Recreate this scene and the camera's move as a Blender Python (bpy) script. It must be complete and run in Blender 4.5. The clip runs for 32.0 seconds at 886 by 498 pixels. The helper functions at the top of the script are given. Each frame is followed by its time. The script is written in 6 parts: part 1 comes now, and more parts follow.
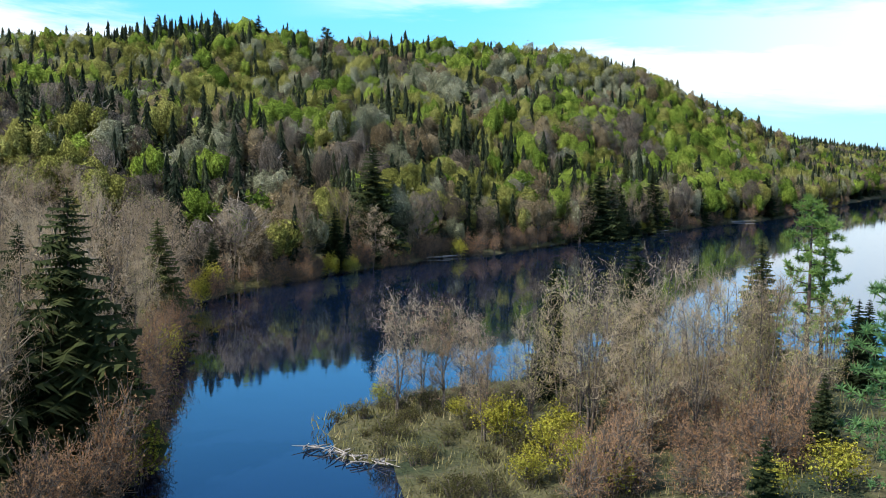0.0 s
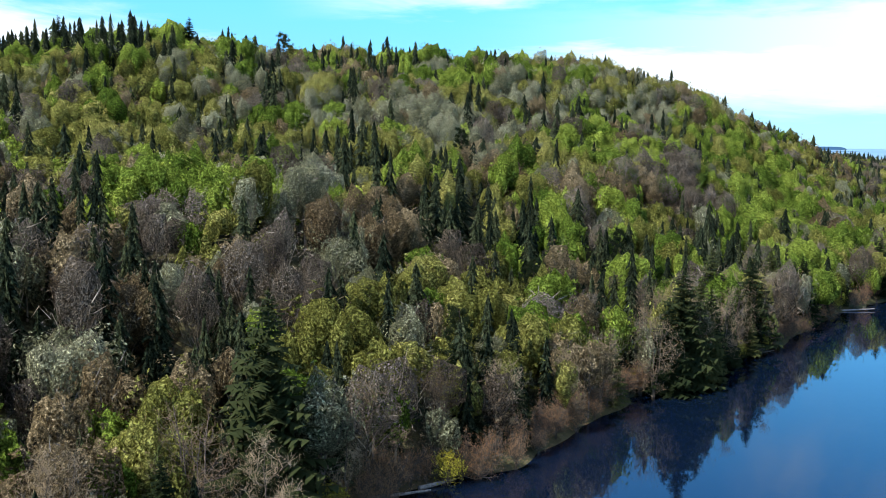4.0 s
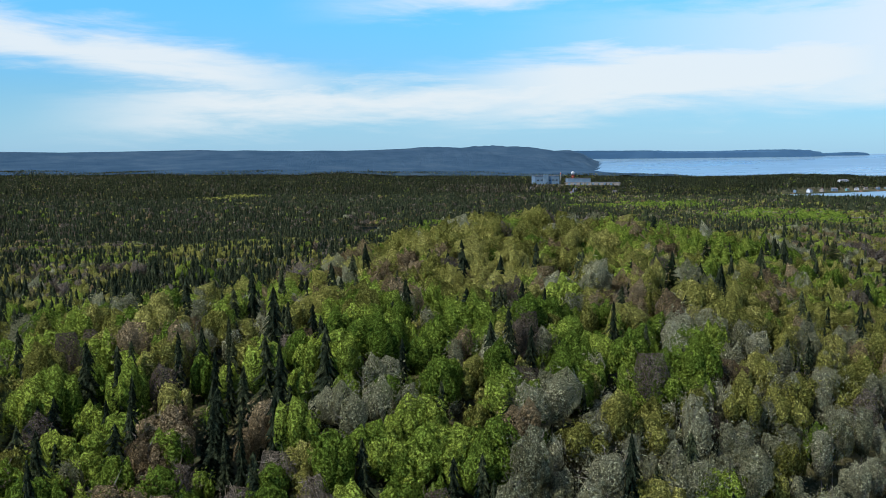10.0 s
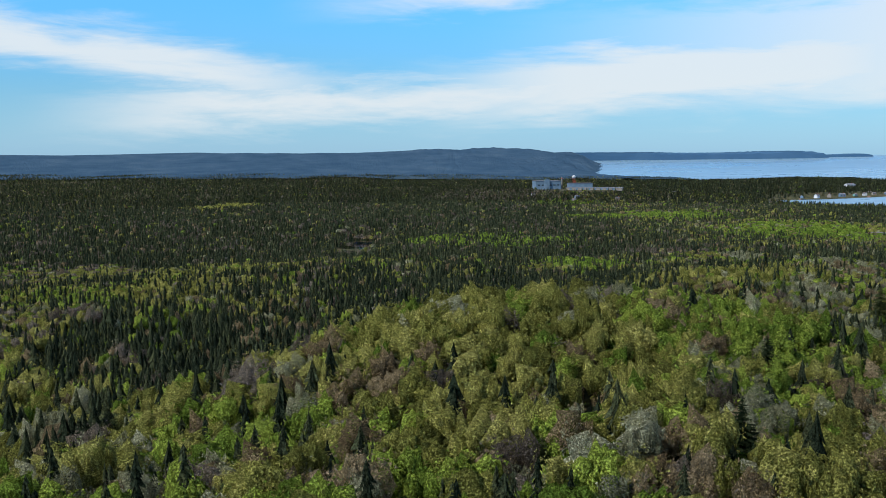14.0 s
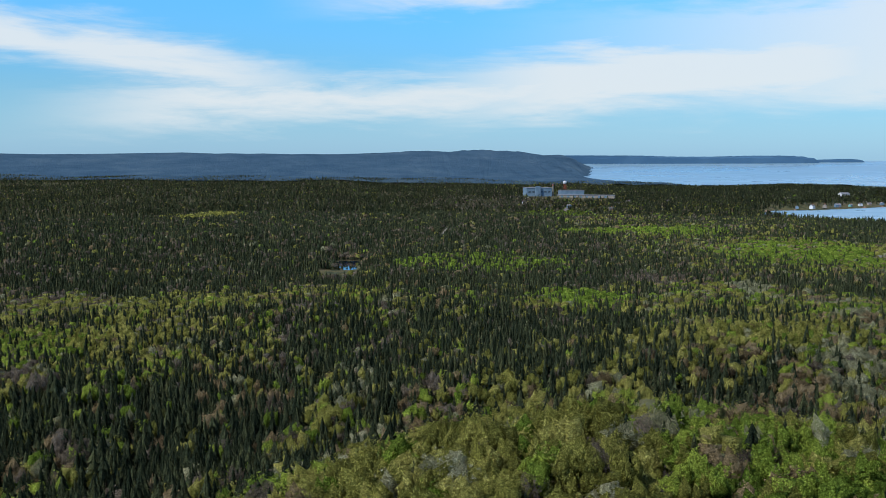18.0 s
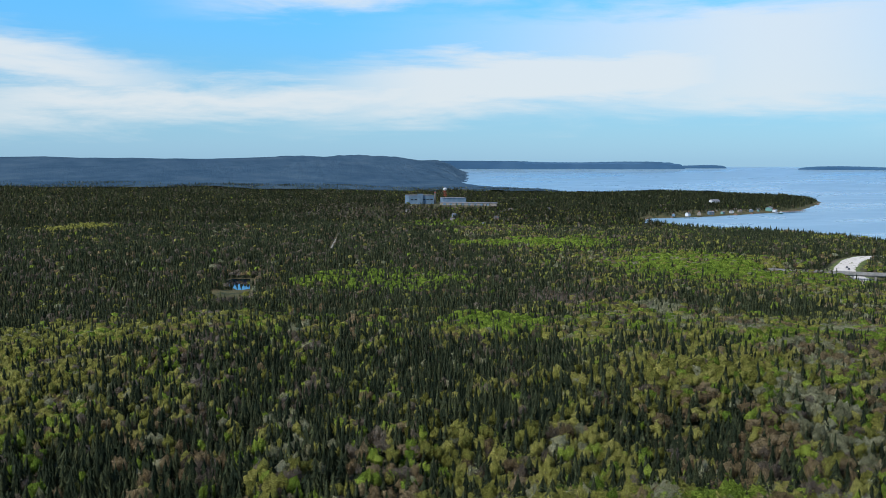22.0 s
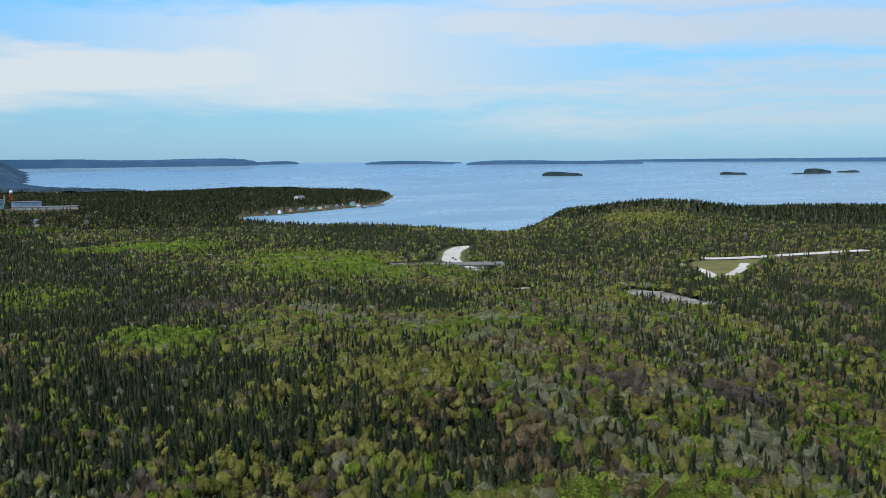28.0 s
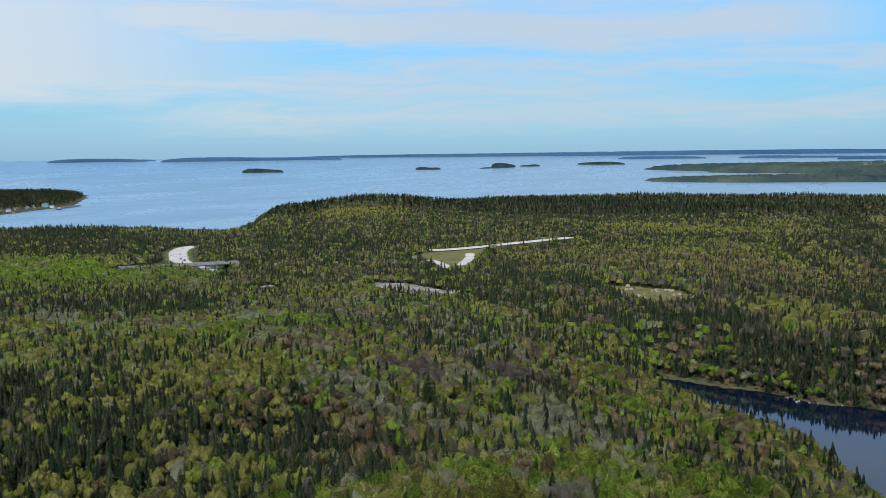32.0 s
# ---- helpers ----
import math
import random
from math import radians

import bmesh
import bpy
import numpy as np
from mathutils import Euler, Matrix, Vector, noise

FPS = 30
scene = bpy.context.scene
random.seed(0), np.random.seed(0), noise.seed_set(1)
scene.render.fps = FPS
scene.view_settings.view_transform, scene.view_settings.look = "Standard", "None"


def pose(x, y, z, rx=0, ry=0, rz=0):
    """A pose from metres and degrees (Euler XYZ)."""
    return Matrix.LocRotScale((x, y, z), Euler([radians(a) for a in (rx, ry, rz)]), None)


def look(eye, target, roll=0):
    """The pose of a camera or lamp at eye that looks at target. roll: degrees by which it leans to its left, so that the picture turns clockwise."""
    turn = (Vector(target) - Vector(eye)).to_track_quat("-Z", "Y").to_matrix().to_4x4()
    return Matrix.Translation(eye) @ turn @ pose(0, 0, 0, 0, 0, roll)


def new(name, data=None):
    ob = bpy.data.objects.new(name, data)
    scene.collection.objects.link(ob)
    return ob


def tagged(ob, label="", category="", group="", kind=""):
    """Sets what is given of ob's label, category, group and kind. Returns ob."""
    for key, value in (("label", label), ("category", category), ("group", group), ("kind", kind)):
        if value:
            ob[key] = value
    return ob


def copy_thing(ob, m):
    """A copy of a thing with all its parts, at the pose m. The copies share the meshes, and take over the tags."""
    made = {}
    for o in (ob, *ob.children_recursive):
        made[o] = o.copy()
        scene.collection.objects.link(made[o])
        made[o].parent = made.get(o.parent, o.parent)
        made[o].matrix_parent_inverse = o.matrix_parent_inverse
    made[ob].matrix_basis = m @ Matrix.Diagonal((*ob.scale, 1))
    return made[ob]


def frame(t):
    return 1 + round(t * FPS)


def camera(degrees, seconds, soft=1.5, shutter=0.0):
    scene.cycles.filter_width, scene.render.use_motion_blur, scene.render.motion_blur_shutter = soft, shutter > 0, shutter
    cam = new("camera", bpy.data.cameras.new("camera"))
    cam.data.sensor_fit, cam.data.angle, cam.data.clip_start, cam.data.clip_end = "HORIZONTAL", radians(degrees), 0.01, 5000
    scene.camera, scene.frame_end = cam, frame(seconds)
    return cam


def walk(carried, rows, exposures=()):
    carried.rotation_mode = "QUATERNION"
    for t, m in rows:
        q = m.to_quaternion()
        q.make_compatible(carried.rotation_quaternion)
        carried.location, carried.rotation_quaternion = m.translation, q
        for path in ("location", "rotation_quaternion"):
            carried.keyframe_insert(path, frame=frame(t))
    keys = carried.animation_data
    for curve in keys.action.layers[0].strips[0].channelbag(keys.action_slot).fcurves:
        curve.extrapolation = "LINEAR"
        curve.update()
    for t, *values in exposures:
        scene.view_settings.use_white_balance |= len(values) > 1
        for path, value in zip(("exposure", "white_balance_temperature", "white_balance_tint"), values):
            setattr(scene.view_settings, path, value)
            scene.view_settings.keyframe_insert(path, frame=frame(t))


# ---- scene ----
cam = camera(48.0, 32.0, 0.9)
PATH = [
    (0, (1.661, 2.479, 13.156), (1.654, 4.47, 12.969), 0.8),
    (0.5, (1.814, 7.953, 12.938), (1.805, 9.944, 12.75), 0.8),
    (1, (1.917, 15.661, 12.866), (1.908, 17.652, 12.677), 0.9),
    (1.5, (2.307, 24.687, 12.772), (2.297, 26.678, 12.586), 0.9),
    (2, (2.554, 31.437, 12.961), (2.546, 33.429, 12.779), 0.8),
    (2.5, (2.663, 36.949, 13.11), (2.656, 38.941, 12.927), 0.8),
    (4.5, (2.921, 79.562, 27.204), (2.919, 81.553, 27.016), 0.7),
    (5, (3.382, 94.097, 32.351), (3.381, 96.088, 32.157), 0.7),
    (5.5, (4.028, 109.362, 37.083), (4.025, 111.353, 36.888), 0.7),
    (6, (4.795, 125.163, 41.896), (4.788, 127.153, 41.701), 0.6),
    (6.5, (5.391, 140.994, 46.445), (5.382, 142.986, 46.257), 0.7),
    (7, (6.672, 156.59, 51.311), (6.65, 158.582, 51.127), 0.2),
    (7.5, (7.631, 172.114, 55.497), (7.603, 174.105, 55.317), -0.1),
    (8, (7.971, 180.781, 58.225), (7.944, 182.772, 58.046), -0.2),
    (8.5, (8.21, 185.794, 59.943), (8.182, 187.786, 59.763), -0.3),
    (9, (8.349, 191.155, 61.568), (8.321, 193.146, 61.389), -0.3),
    (9.5, (8.41, 196.02, 63.249), (8.382, 198.011, 63.069), -0.3),
    (10, (8.561, 200.652, 64.968), (8.534, 202.644, 64.788), -0.3),
    (10.5, (8.791, 205.986, 66.602), (8.762, 207.978, 66.423), -0.3),
    (11, (8.924, 211.275, 68.025), (8.895, 213.267, 67.846), -0.3),
    (11.5, (9.184, 217.085, 69.301), (9.154, 219.077, 69.123), -0.4),
    (12, (9.307, 222.475, 70.655), (9.277, 224.467, 70.477), -0.3),
    (12.5, (9.354, 227.456, 71.935), (9.326, 229.448, 71.754), -0.2),
    (13, (9.483, 232.321, 72.921), (9.457, 234.312, 72.742), -0.3),
    (13.5, (9.785, 237.16, 74.141), (9.757, 239.152, 73.961), -0.3),
    (14, (9.937, 242.406, 75.53), (9.91, 244.398, 75.349), -0.4),
    (14.5, (9.945, 247.343, 77.065), (9.919, 249.334, 76.884), -0.1),
    (15, (10.133, 252.667, 78.483), (10.106, 254.659, 78.303), -0.2),
    (15.5, (10.007, 258.597, 79.649), (9.98, 260.589, 79.471), -0.1),
    (17.5, (9.273, 275.726, 87.909), (9.256, 277.718, 87.728), 0.0),
    (18, (8.329, 280.358, 89.491), (8.326, 282.35, 89.307), 0.1),
    (18.5, (6.945, 284.916, 91.145), (6.969, 286.907, 90.959), 0.2),
    (19, (5.49, 288.974, 92.44), (5.546, 290.964, 92.255), 0.1),
    (19.5, (3.238, 292.242, 93.559), (3.328, 294.232, 93.376), 0.1),
    (20, (0.907, 295.271, 94.585), (1.023, 297.26, 94.403), 0.1),
    (20.5, (-1.771, 297.855, 95.596), (-1.635, 299.843, 95.416), 0.1),
    (21, (-4.791, 300.207, 96.588), (-4.617, 302.192, 96.409), 0.2),
    (21.5, (-7.635, 302.571, 97.23), (-7.422, 304.552, 97.052), 0.2),
    (22, (-10.727, 304.995, 97.714), (-10.474, 306.971, 97.537), 0.3),
    (22.5, (-13.929, 306.975, 98.322), (-13.632, 308.945, 98.145), 0.3),
    (23, (-17.287, 308.843, 99.035), (-16.941, 310.805, 98.858), 0.3),
    (23.5, (-21.011, 310.218, 99.636), (-20.611, 312.17, 99.46), 0.3),
    (24, (-25.066, 311.344, 100.211), (-24.604, 313.282, 100.034), 0.3),
    (24.5, (-29.036, 312.581, 100.637), (-28.504, 314.501, 100.46), 0.2),
    (26.5, (-45.31, 316.563, 102.214), (-44.493, 318.379, 102.033), -0.2),
    (27, (-49.15, 318.2, 102.669), (-48.256, 319.979, 102.486), -0.2),
    (27.5, (-52.788, 320.023, 102.917), (-51.816, 321.761, 102.732), -0.3),
    (28, (-57.334, 321.457, 103.294), (-56.28, 323.146, 103.108), -0.3),
    (28.5, (-62.309, 322.258, 103.515), (-61.172, 323.893, 103.327), -0.3),
    (29, (-65.697, 324.442, 103.537), (-64.485, 326.022, 103.348), -0.3),
    (29.5, (-69.025, 326.576, 103.523), (-67.74, 328.097, 103.332), -0.3),
    (30, (-72.785, 329.055, 103.682), (-71.427, 330.51, 103.489), -0.4),
    (30.5, (-75.974, 331.839, 103.521), (-74.56, 333.241, 103.327), -0.5),
    (31, (-79.707, 334.055, 103.606), (-78.254, 335.416, 103.411), -0.5),
    (31.5, (-83.663, 336.584, 103.753), (-82.177, 337.908, 103.556), -0.6),
    (32, (-87.223, 339.001, 104.001), (-85.709, 340.293, 103.803), -0.6),
]
walk(cam, [(t, look(eye, target, roll)) for t, eye, target, roll in PATH],
     [(0, 0.85), (2.5, 1.0), (4.5, 0.78), (6.5, 0.5), (7.5, 0.36), (9, 0.3), (13, 0.22), (24, 0.16), (32, 0.06)])

# ---------------------------------------------------------------- light
SUN_AZ, SUN_EL = -125.0, 48.0      # degrees: from +y clockwise, above the horizon
world = bpy.data.worlds.new("world")
scene.world = world
world.use_nodes = True


class Nodes:
    """A short way to write node trees."""

    def __init__(self, tree):
        self.tree = tree
        tree.nodes.clear()

    def add(self, kind, **values):
        n = self.tree.nodes.new(kind)
        for key, v in values.items():
            setattr(n, key, v)
        return n

    def join(self, a, b):
        self.tree.links.new(a, b)

    def put(self, socket, v):
        if isinstance(v, bpy.types.NodeSocket):
            self.join(v, socket)
        elif isinstance(v, (tuple, list)) and len(v) == 3 and socket.type == "RGBA":
            socket.default_value = (*v, 1)
        else:
            socket.default_value = v

    def math(self, op, a, b=0.0, c=0.0, clamp=False):
        n = self.add("ShaderNodeMath", operation=op, use_clamp=clamp)
        for k, v in enumerate((a, b, c)):
            self.put(n.inputs[k], v)
        return n.outputs[0]

    def ramp01(self, x, lo, hi):
        n = self.add("ShaderNodeMapRange", interpolation_type="SMOOTHSTEP")
        for k, v in enumerate((x, lo, hi, 0.0, 1.0)):
            self.put(n.inputs[k], v)
        return n.outputs[0]

    def mix(self, f, a, b, blend="MIX"):
        n = self.add("ShaderNodeMix", data_type="RGBA", blend_type=blend)
        self.put(n.inputs[0], f)
        self.put(n.inputs[6], a)
        self.put(n.inputs[7], b)
        return n.outputs[2]

    def noise(self, vec, scale, detail=4.0, rough=0.55, distort=0.0):
        n = self.add("ShaderNodeTexNoise")
        if vec is not None:
            self.join(vec, n.inputs["Vector"])
        n.inputs["Scale"].default_value = scale
        n.inputs["Detail"].default_value = detail
        n.inputs["Roughness"].default_value = rough
        n.inputs["Distortion"].default_value = distort
        return n.outputs[0]

    def ramp(self, x, *stops):
        n = self.add("ShaderNodeValToRGB")
        e = n.color_ramp.elements
        while len(e) < len(stops):
            e.new(0.5)
        for el, (p, c) in zip(e, stops):
            el.position, el.color = p, (*c, 1)
        self.join(x, n.inputs[0])
        return n.outputs[0]

    def xyz(self, a, b, c):
        n = self.add("ShaderNodeCombineXYZ")
        for k, v in enumerate((a, b, c)):
            self.put(n.inputs[k], v)
        return n.outputs[0]


w = Nodes(world.node_tree)
sky = w.add("ShaderNodeTexSky", sky_type="NISHITA", sun_disc=False)
sky.sun_elevation, sky.sun_rotation = radians(SUN_EL), radians(SUN_AZ)
sky.altitude, sky.air_density, sky.dust_density, sky.ozone_density = 50, 1.0, 0.6, 1.4
way = w.add("ShaderNodeTexCoord").outputs["Generated"]
sep = w.add("ShaderNodeSeparateXYZ")
w.join(way, sep.inputs[0])
az = w.math("MULTIPLY", w.math("ARCTAN2", sep.outputs[0], sep.outputs[1]), 57.2958)
el = w.math("MULTIPLY", w.math("ARCSINE", sep.outputs[2]), 57.2958)
# thin cirrus: streaks in degrees of azimuth and height, torn by noise
flow = w.xyz(w.math("MULTIPLY", az, 0.05), w.math("MULTIPLY", el, 0.32), 0.0)
n1 = w.noise(flow, 1.6, 7, 0.62, 0.6)
n2 = w.noise(flow, 5.0, 6, 0.6, 0.4)
tear = w.math("ADD", w.math("MULTIPLY", w.math("SUBTRACT", n1, 0.5), 3.4), w.math("MULTIPLY", w.math("SUBTRACT", n2, 0.5), 1.6))
eln = w.math("ADD", el, tear)


def streak(az0, el0, slope, half, left, right, soft=1.0, fade=6.0):
    """A band of cloud along a sloping line between two azimuths."""
    mid = w.math("ADD", w.math("MULTIPLY", w.math("SUBTRACT", az, az0), slope), el0)
    off = w.math("ABSOLUTE", w.math("SUBTRACT", eln, mid))
    band = w.math("SUBTRACT", 1.0, w.ramp01(off, half - soft, half + soft))
    ends = w.math("MULTIPLY", w.ramp01(az, left - fade, left + fade), w.math("SUBTRACT", 1.0, w.ramp01(az, right - fade, right + fade)))
    return w.math("MULTIPLY", band, ends)


CLOUDS = [(-20.0, 6.0, -0.17, 1.1, -40, -8), (-6.0, 3.2, 0.04, 0.9, -19, 12), (8.0, 4.2, 0.08, 1.7, 1, 26),
          (20.0, 5.6, 0.03, 2.9, 14, 38, 1.0, 15), (46.0, 6.9, -0.015, 1.25, 28, 72), (-4.0, 9.0, 0.05, 0.5, -5, 10), (60.0, 8.7, 0.0, 0.9, 32, 110),
          (60.0, 4.5, 0.012, 0.5, 36, 100), (40.0, 3.5, -0.01, 0.5, 22, 62), (56.0, 2.1, 0.01, 0.4, 34, 100), (-60.0, 6.0, 0.0, 2.0, -120, -45)]
veil = None
for c in CLOUDS:
    v = streak(*c)
    veil = v if veil is None else w.math("MAXIMUM", veil, v)
high = w.math("MULTIPLY", w.ramp01(w.noise(way, 2.2, 6, 0.6, 0.5), 0.52, 0.75), w.math("MULTIPLY", w.ramp01(el, 9.0, 16.0), w.ramp01(az, 4.0, 34.0)))
veil = w.math("MAXIMUM", w.math("MULTIPLY", veil, 0.86), w.math("MULTIPLY", high, 0.6))
over_bay = w.math("MULTIPLY", w.ramp01(el, 11.0, 17.0), w.ramp01(az, 32.0, 60.0))
veil = w.math("MAXIMUM", veil, w.math("MULTIPLY", over_bay, w.math("ADD", 0.45, w.math("MULTIPLY", n1, 0.5))))
haze = w.math("MULTIPLY", w.math("SUBTRACT", 1.0, w.ramp01(el, 0.0, 5.0)), 0.45)
deep = w.mix(w.ramp01(el, 2.5, 11.0), (0.51, 0.98, 1.45), (0.52, 1.42, 2.05))
deep = w.mix(w.ramp01(el, 13.0, 32.0), deep, (0.34, 1.00, 2.05))
clear = w.mix(haze, w.mix(1.0, sky.outputs[0], deep, "MULTIPLY"), (4.5, 7.1, 10.4))
bg = w.add("ShaderNodeBackground")
w.join(w.mix(veil, clear, w.mix(w.ramp01(az, 20.0, 55.0), (8.2, 8.7, 9.0), (6.4, 7.3, 8.3))), bg.inputs[0])
bg.inputs[1].default_value = 0.085
w.join(bg.outputs[0], w.add("ShaderNodeOutputWorld").inputs[0])

lamp = bpy.data.lights.new("sun", "SUN")
lamp.energy, lamp.angle, lamp.color = 4.8, radians(0.6), (1.0, 0.965, 0.885)
sun = new("sun", lamp)
sun_way = Vector((math.sin(radians(SUN_AZ)) * math.cos(radians(SUN_EL)), math.cos(radians(SUN_AZ)) * math.cos(radians(SUN_EL)), math.sin(radians(SUN_EL))))
sun.matrix_world = look(tuple(sun_way * 500), (0, 0, 0))

# ---------------------------------------------------------------- materials


def material(name):
    m = bpy.data.materials.new(name)
    m.use_nodes = True
    return m, Nodes(m.node_tree)


def surface(n, colour, rough=0.8, bump=None, strength=0.4, dist=0.1, spec=0.3, metal=0.0, through_leaf=0.0):
    p = n.add("ShaderNodeBsdfPrincipled")
    n.put(p.inputs["Base Color"], colour)
    n.put(p.inputs["Roughness"], rough)
    p.inputs["Specular IOR Level"].default_value = spec
    p.inputs["Metallic"].default_value = metal
    if bump is not None:
        b = n.add("ShaderNodeBump")
        b.inputs["Strength"].default_value, b.inputs["Distance"].default_value = strength, dist
        n.join(bump, b.inputs["Height"])
        n.join(b.outputs[0], p.inputs["Normal"])
    out = n.add("ShaderNodeOutputMaterial")
    shader = p.outputs[0]
    if through_leaf:
        t = n.add("ShaderNodeBsdfTranslucent")
        n.put(t.inputs[0], colour)
        mx = n.add("ShaderNodeMixShader")
        mx.inputs[0].default_value = through_leaf
        n.join(shader, mx.inputs[1])
        n.join(t.outputs[0], mx.inputs[2])
        shader = mx.outputs[0]
    n.join(shader, out.inputs[0])


def place_of(n):
    return n.add("ShaderNodeNewGeometry").outputs["Position"]


def soft_normal(n):
    """Foliage is shaded by the form of its whole crown: each spray carries its direction outward from it."""
    a = n.add("ShaderNodeAttribute", attribute_name="outward")
    v = n.add("ShaderNodeVectorTransform", vector_type="NORMAL", convert_from="OBJECT", convert_to="WORLD")
    n.join(a.outputs["Vector"], v.inputs[0])
    return v.outputs[0]


def foliage(m, n, own, stops, through_leaf, wild, soft=True, holes=0.0, fine=4.0):
    p = place_of(n)
    grain = n.noise(p, 0.9, 4, 0.65)
    x = n.math("ADD", own, n.math("MULTIPLY", n.math("SUBTRACT", grain, 0.5), wild), clamp=True)
    c = n.ramp(x, *stops)
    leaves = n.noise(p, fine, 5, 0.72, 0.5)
    # shading within the crown painted in: leaves dark by the gaps, brighter beyond
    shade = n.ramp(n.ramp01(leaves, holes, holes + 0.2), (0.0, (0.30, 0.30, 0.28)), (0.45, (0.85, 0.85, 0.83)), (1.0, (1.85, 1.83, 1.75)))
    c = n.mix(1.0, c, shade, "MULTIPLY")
    out = n.add("ShaderNodeOutputMaterial")
    d = n.add("ShaderNodeBsdfDiffuse")
    n.join(c, d.inputs[0])
    t = n.add("ShaderNodeBsdfTranslucent")
    n.join(c, t.inputs[0])
    if soft:
        rough_ = n.add("ShaderNodeBump")
        rough_.inputs["Strength"].default_value, rough_.inputs["Distance"].default_value = 0.8, 0.9
        n.join(leaves, rough_.inputs["Height"])
        n.join(soft_normal(n), rough_.inputs["Normal"])
        away = rough_.outputs[0]
        n.join(away, d.inputs["Normal"])
        n.join(away, t.inputs["Normal"])
    mx = n.add("ShaderNodeMixShader")
    mx.inputs[0].default_value = through_leaf
    n.join(d.outputs[0], mx.inputs[1])
    n.join(t.outputs[0], mx.inputs[2])
    shader = mx.outputs[0]
    if holes:
        # gaps between the leaves
        gap = n.add("ShaderNodeMixShader")
        n.join(n.ramp01(leaves, holes - 0.02, holes + 0.02), gap.inputs[0])
        n.join(n.add("ShaderNodeBsdfTransparent").outputs[0], gap.inputs[1])
        n.join(shader, gap.inputs[2])
        shader = gap.outputs[0]
    n.join(shader, out.inputs[0])
    return m


def leafy(name, *stops, **kw):
    """Foliage whose colour goes by each tree's own tint."""
    m, n = material(name)
    return foliage(m, n, n.add("ShaderNodeAttribute", attribute_name="tint").outputs["Fac"], stops, wild=0.5, **kw)


def tint_tree(name, *stops, **kw):
    """The same for trees that stand singly: the tint is the object's own."""
    m, n = material(name)
    kw = {"through_leaf": 0.45, "soft": False, **kw}
    return foliage(m, n, n.add("ShaderNodeObjectInfo").outputs["Random"], stops, wild=0.6, **kw)


TINTS = {
    "spruce": [(0.0, (0.018, 0.026, 0.016)), (0.55, (0.036, 0.047, 0.027)), (1.0, (0.068, 0.080, 0.040))],
    "green": [(0.0, (0.095, 0.155, 0.024)), (0.5, (0.185, 0.268, 0.042)), (1.0, (0.320, 0.410, 0.070))],
    "silver": [(0.0, (0.27, 0.28, 0.165)), (0.5, (0.450, 0.462, 0.285)), (1.0, (0.64, 0.645, 0.420))],
    "olive": [(0.0, (0.170, 0.178, 0.044)), (0.5, (0.310, 0.318, 0.080)), (1.0, (0.465, 0.450, 0.135))],
    "rust": [(0.0, (0.200, 0.150, 0.086)), (0.5, (0.345, 0.265, 0.150)), (1.0, (0.480, 0.380, 0.225))],
    "bare": [(0.0, (0.165, 0.136, 0.108)), (0.5, (0.290, 0.245, 0.196)), (1.0, (0.425, 0.365, 0.300))],
}
# light let through, share of gaps, size of the leaf sprays per metre
GAPS = {"spruce": (0.05, 0.40, 4.5), "green": (0.28, 0.44, 4.6), "silver": (0.25, 0.49, 6.0), "olive": (0.28, 0.46, 5.0), "rust": (0.25, 0.48, 5.6), "bare": (0.25, 0.50, 6.4)}
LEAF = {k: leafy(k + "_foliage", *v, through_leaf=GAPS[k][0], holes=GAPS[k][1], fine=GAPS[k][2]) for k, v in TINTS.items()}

m_ground, n = material("forest_floor")
p = place_of(n)
big, mid, fine = n.noise(p, 0.012, 4), n.noise(p, 0.11, 5), n.noise(p, 1.7, 4)
c = n.ramp(big, (0.3, (0.045, 0.046, 0.020)), (0.5, (0.075, 0.068, 0.030)), (0.7, (0.090, 0.070, 0.040)))
c = n.mix(n.ramp01(mid, 0.45, 0.65), c, (0.024, 0.034, 0.016))
c = n.mix(n.math("MULTIPLY", n.ramp01(fine, 0.5, 0.7), 0.5), c, (0.11, 0.095, 0.055))
surface(n, c, 0.95, n.math("ADD", n.math("MULTIPLY", mid, 2.0), fine), 0.7, 0.8, spec=0.1)

m_far, n = material("distant_woods_hazed")
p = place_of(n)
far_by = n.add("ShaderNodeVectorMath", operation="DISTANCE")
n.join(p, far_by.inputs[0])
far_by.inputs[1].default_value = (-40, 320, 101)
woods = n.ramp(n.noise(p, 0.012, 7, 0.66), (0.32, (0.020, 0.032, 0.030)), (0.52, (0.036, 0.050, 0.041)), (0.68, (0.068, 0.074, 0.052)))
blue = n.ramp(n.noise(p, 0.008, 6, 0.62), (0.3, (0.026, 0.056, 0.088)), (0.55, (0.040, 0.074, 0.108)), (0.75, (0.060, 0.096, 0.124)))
# distance haze painted in: the woods turn blue away from the centre
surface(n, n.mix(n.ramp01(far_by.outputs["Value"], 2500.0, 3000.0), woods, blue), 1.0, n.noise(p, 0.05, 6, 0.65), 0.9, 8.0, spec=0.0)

m_water, n = material("lake_water")
p = place_of(n)
rip = n.math("ADD", n.math("MULTIPLY", n.noise(p, 0.5, 3), 1.0), n.math("MULTIPLY", n.noise(p, 2.5, 3), 0.35))
surface(n, (0.002, 0.006, 0.016), 0.03, rip, 0.03, 0.10, spec=0.5)

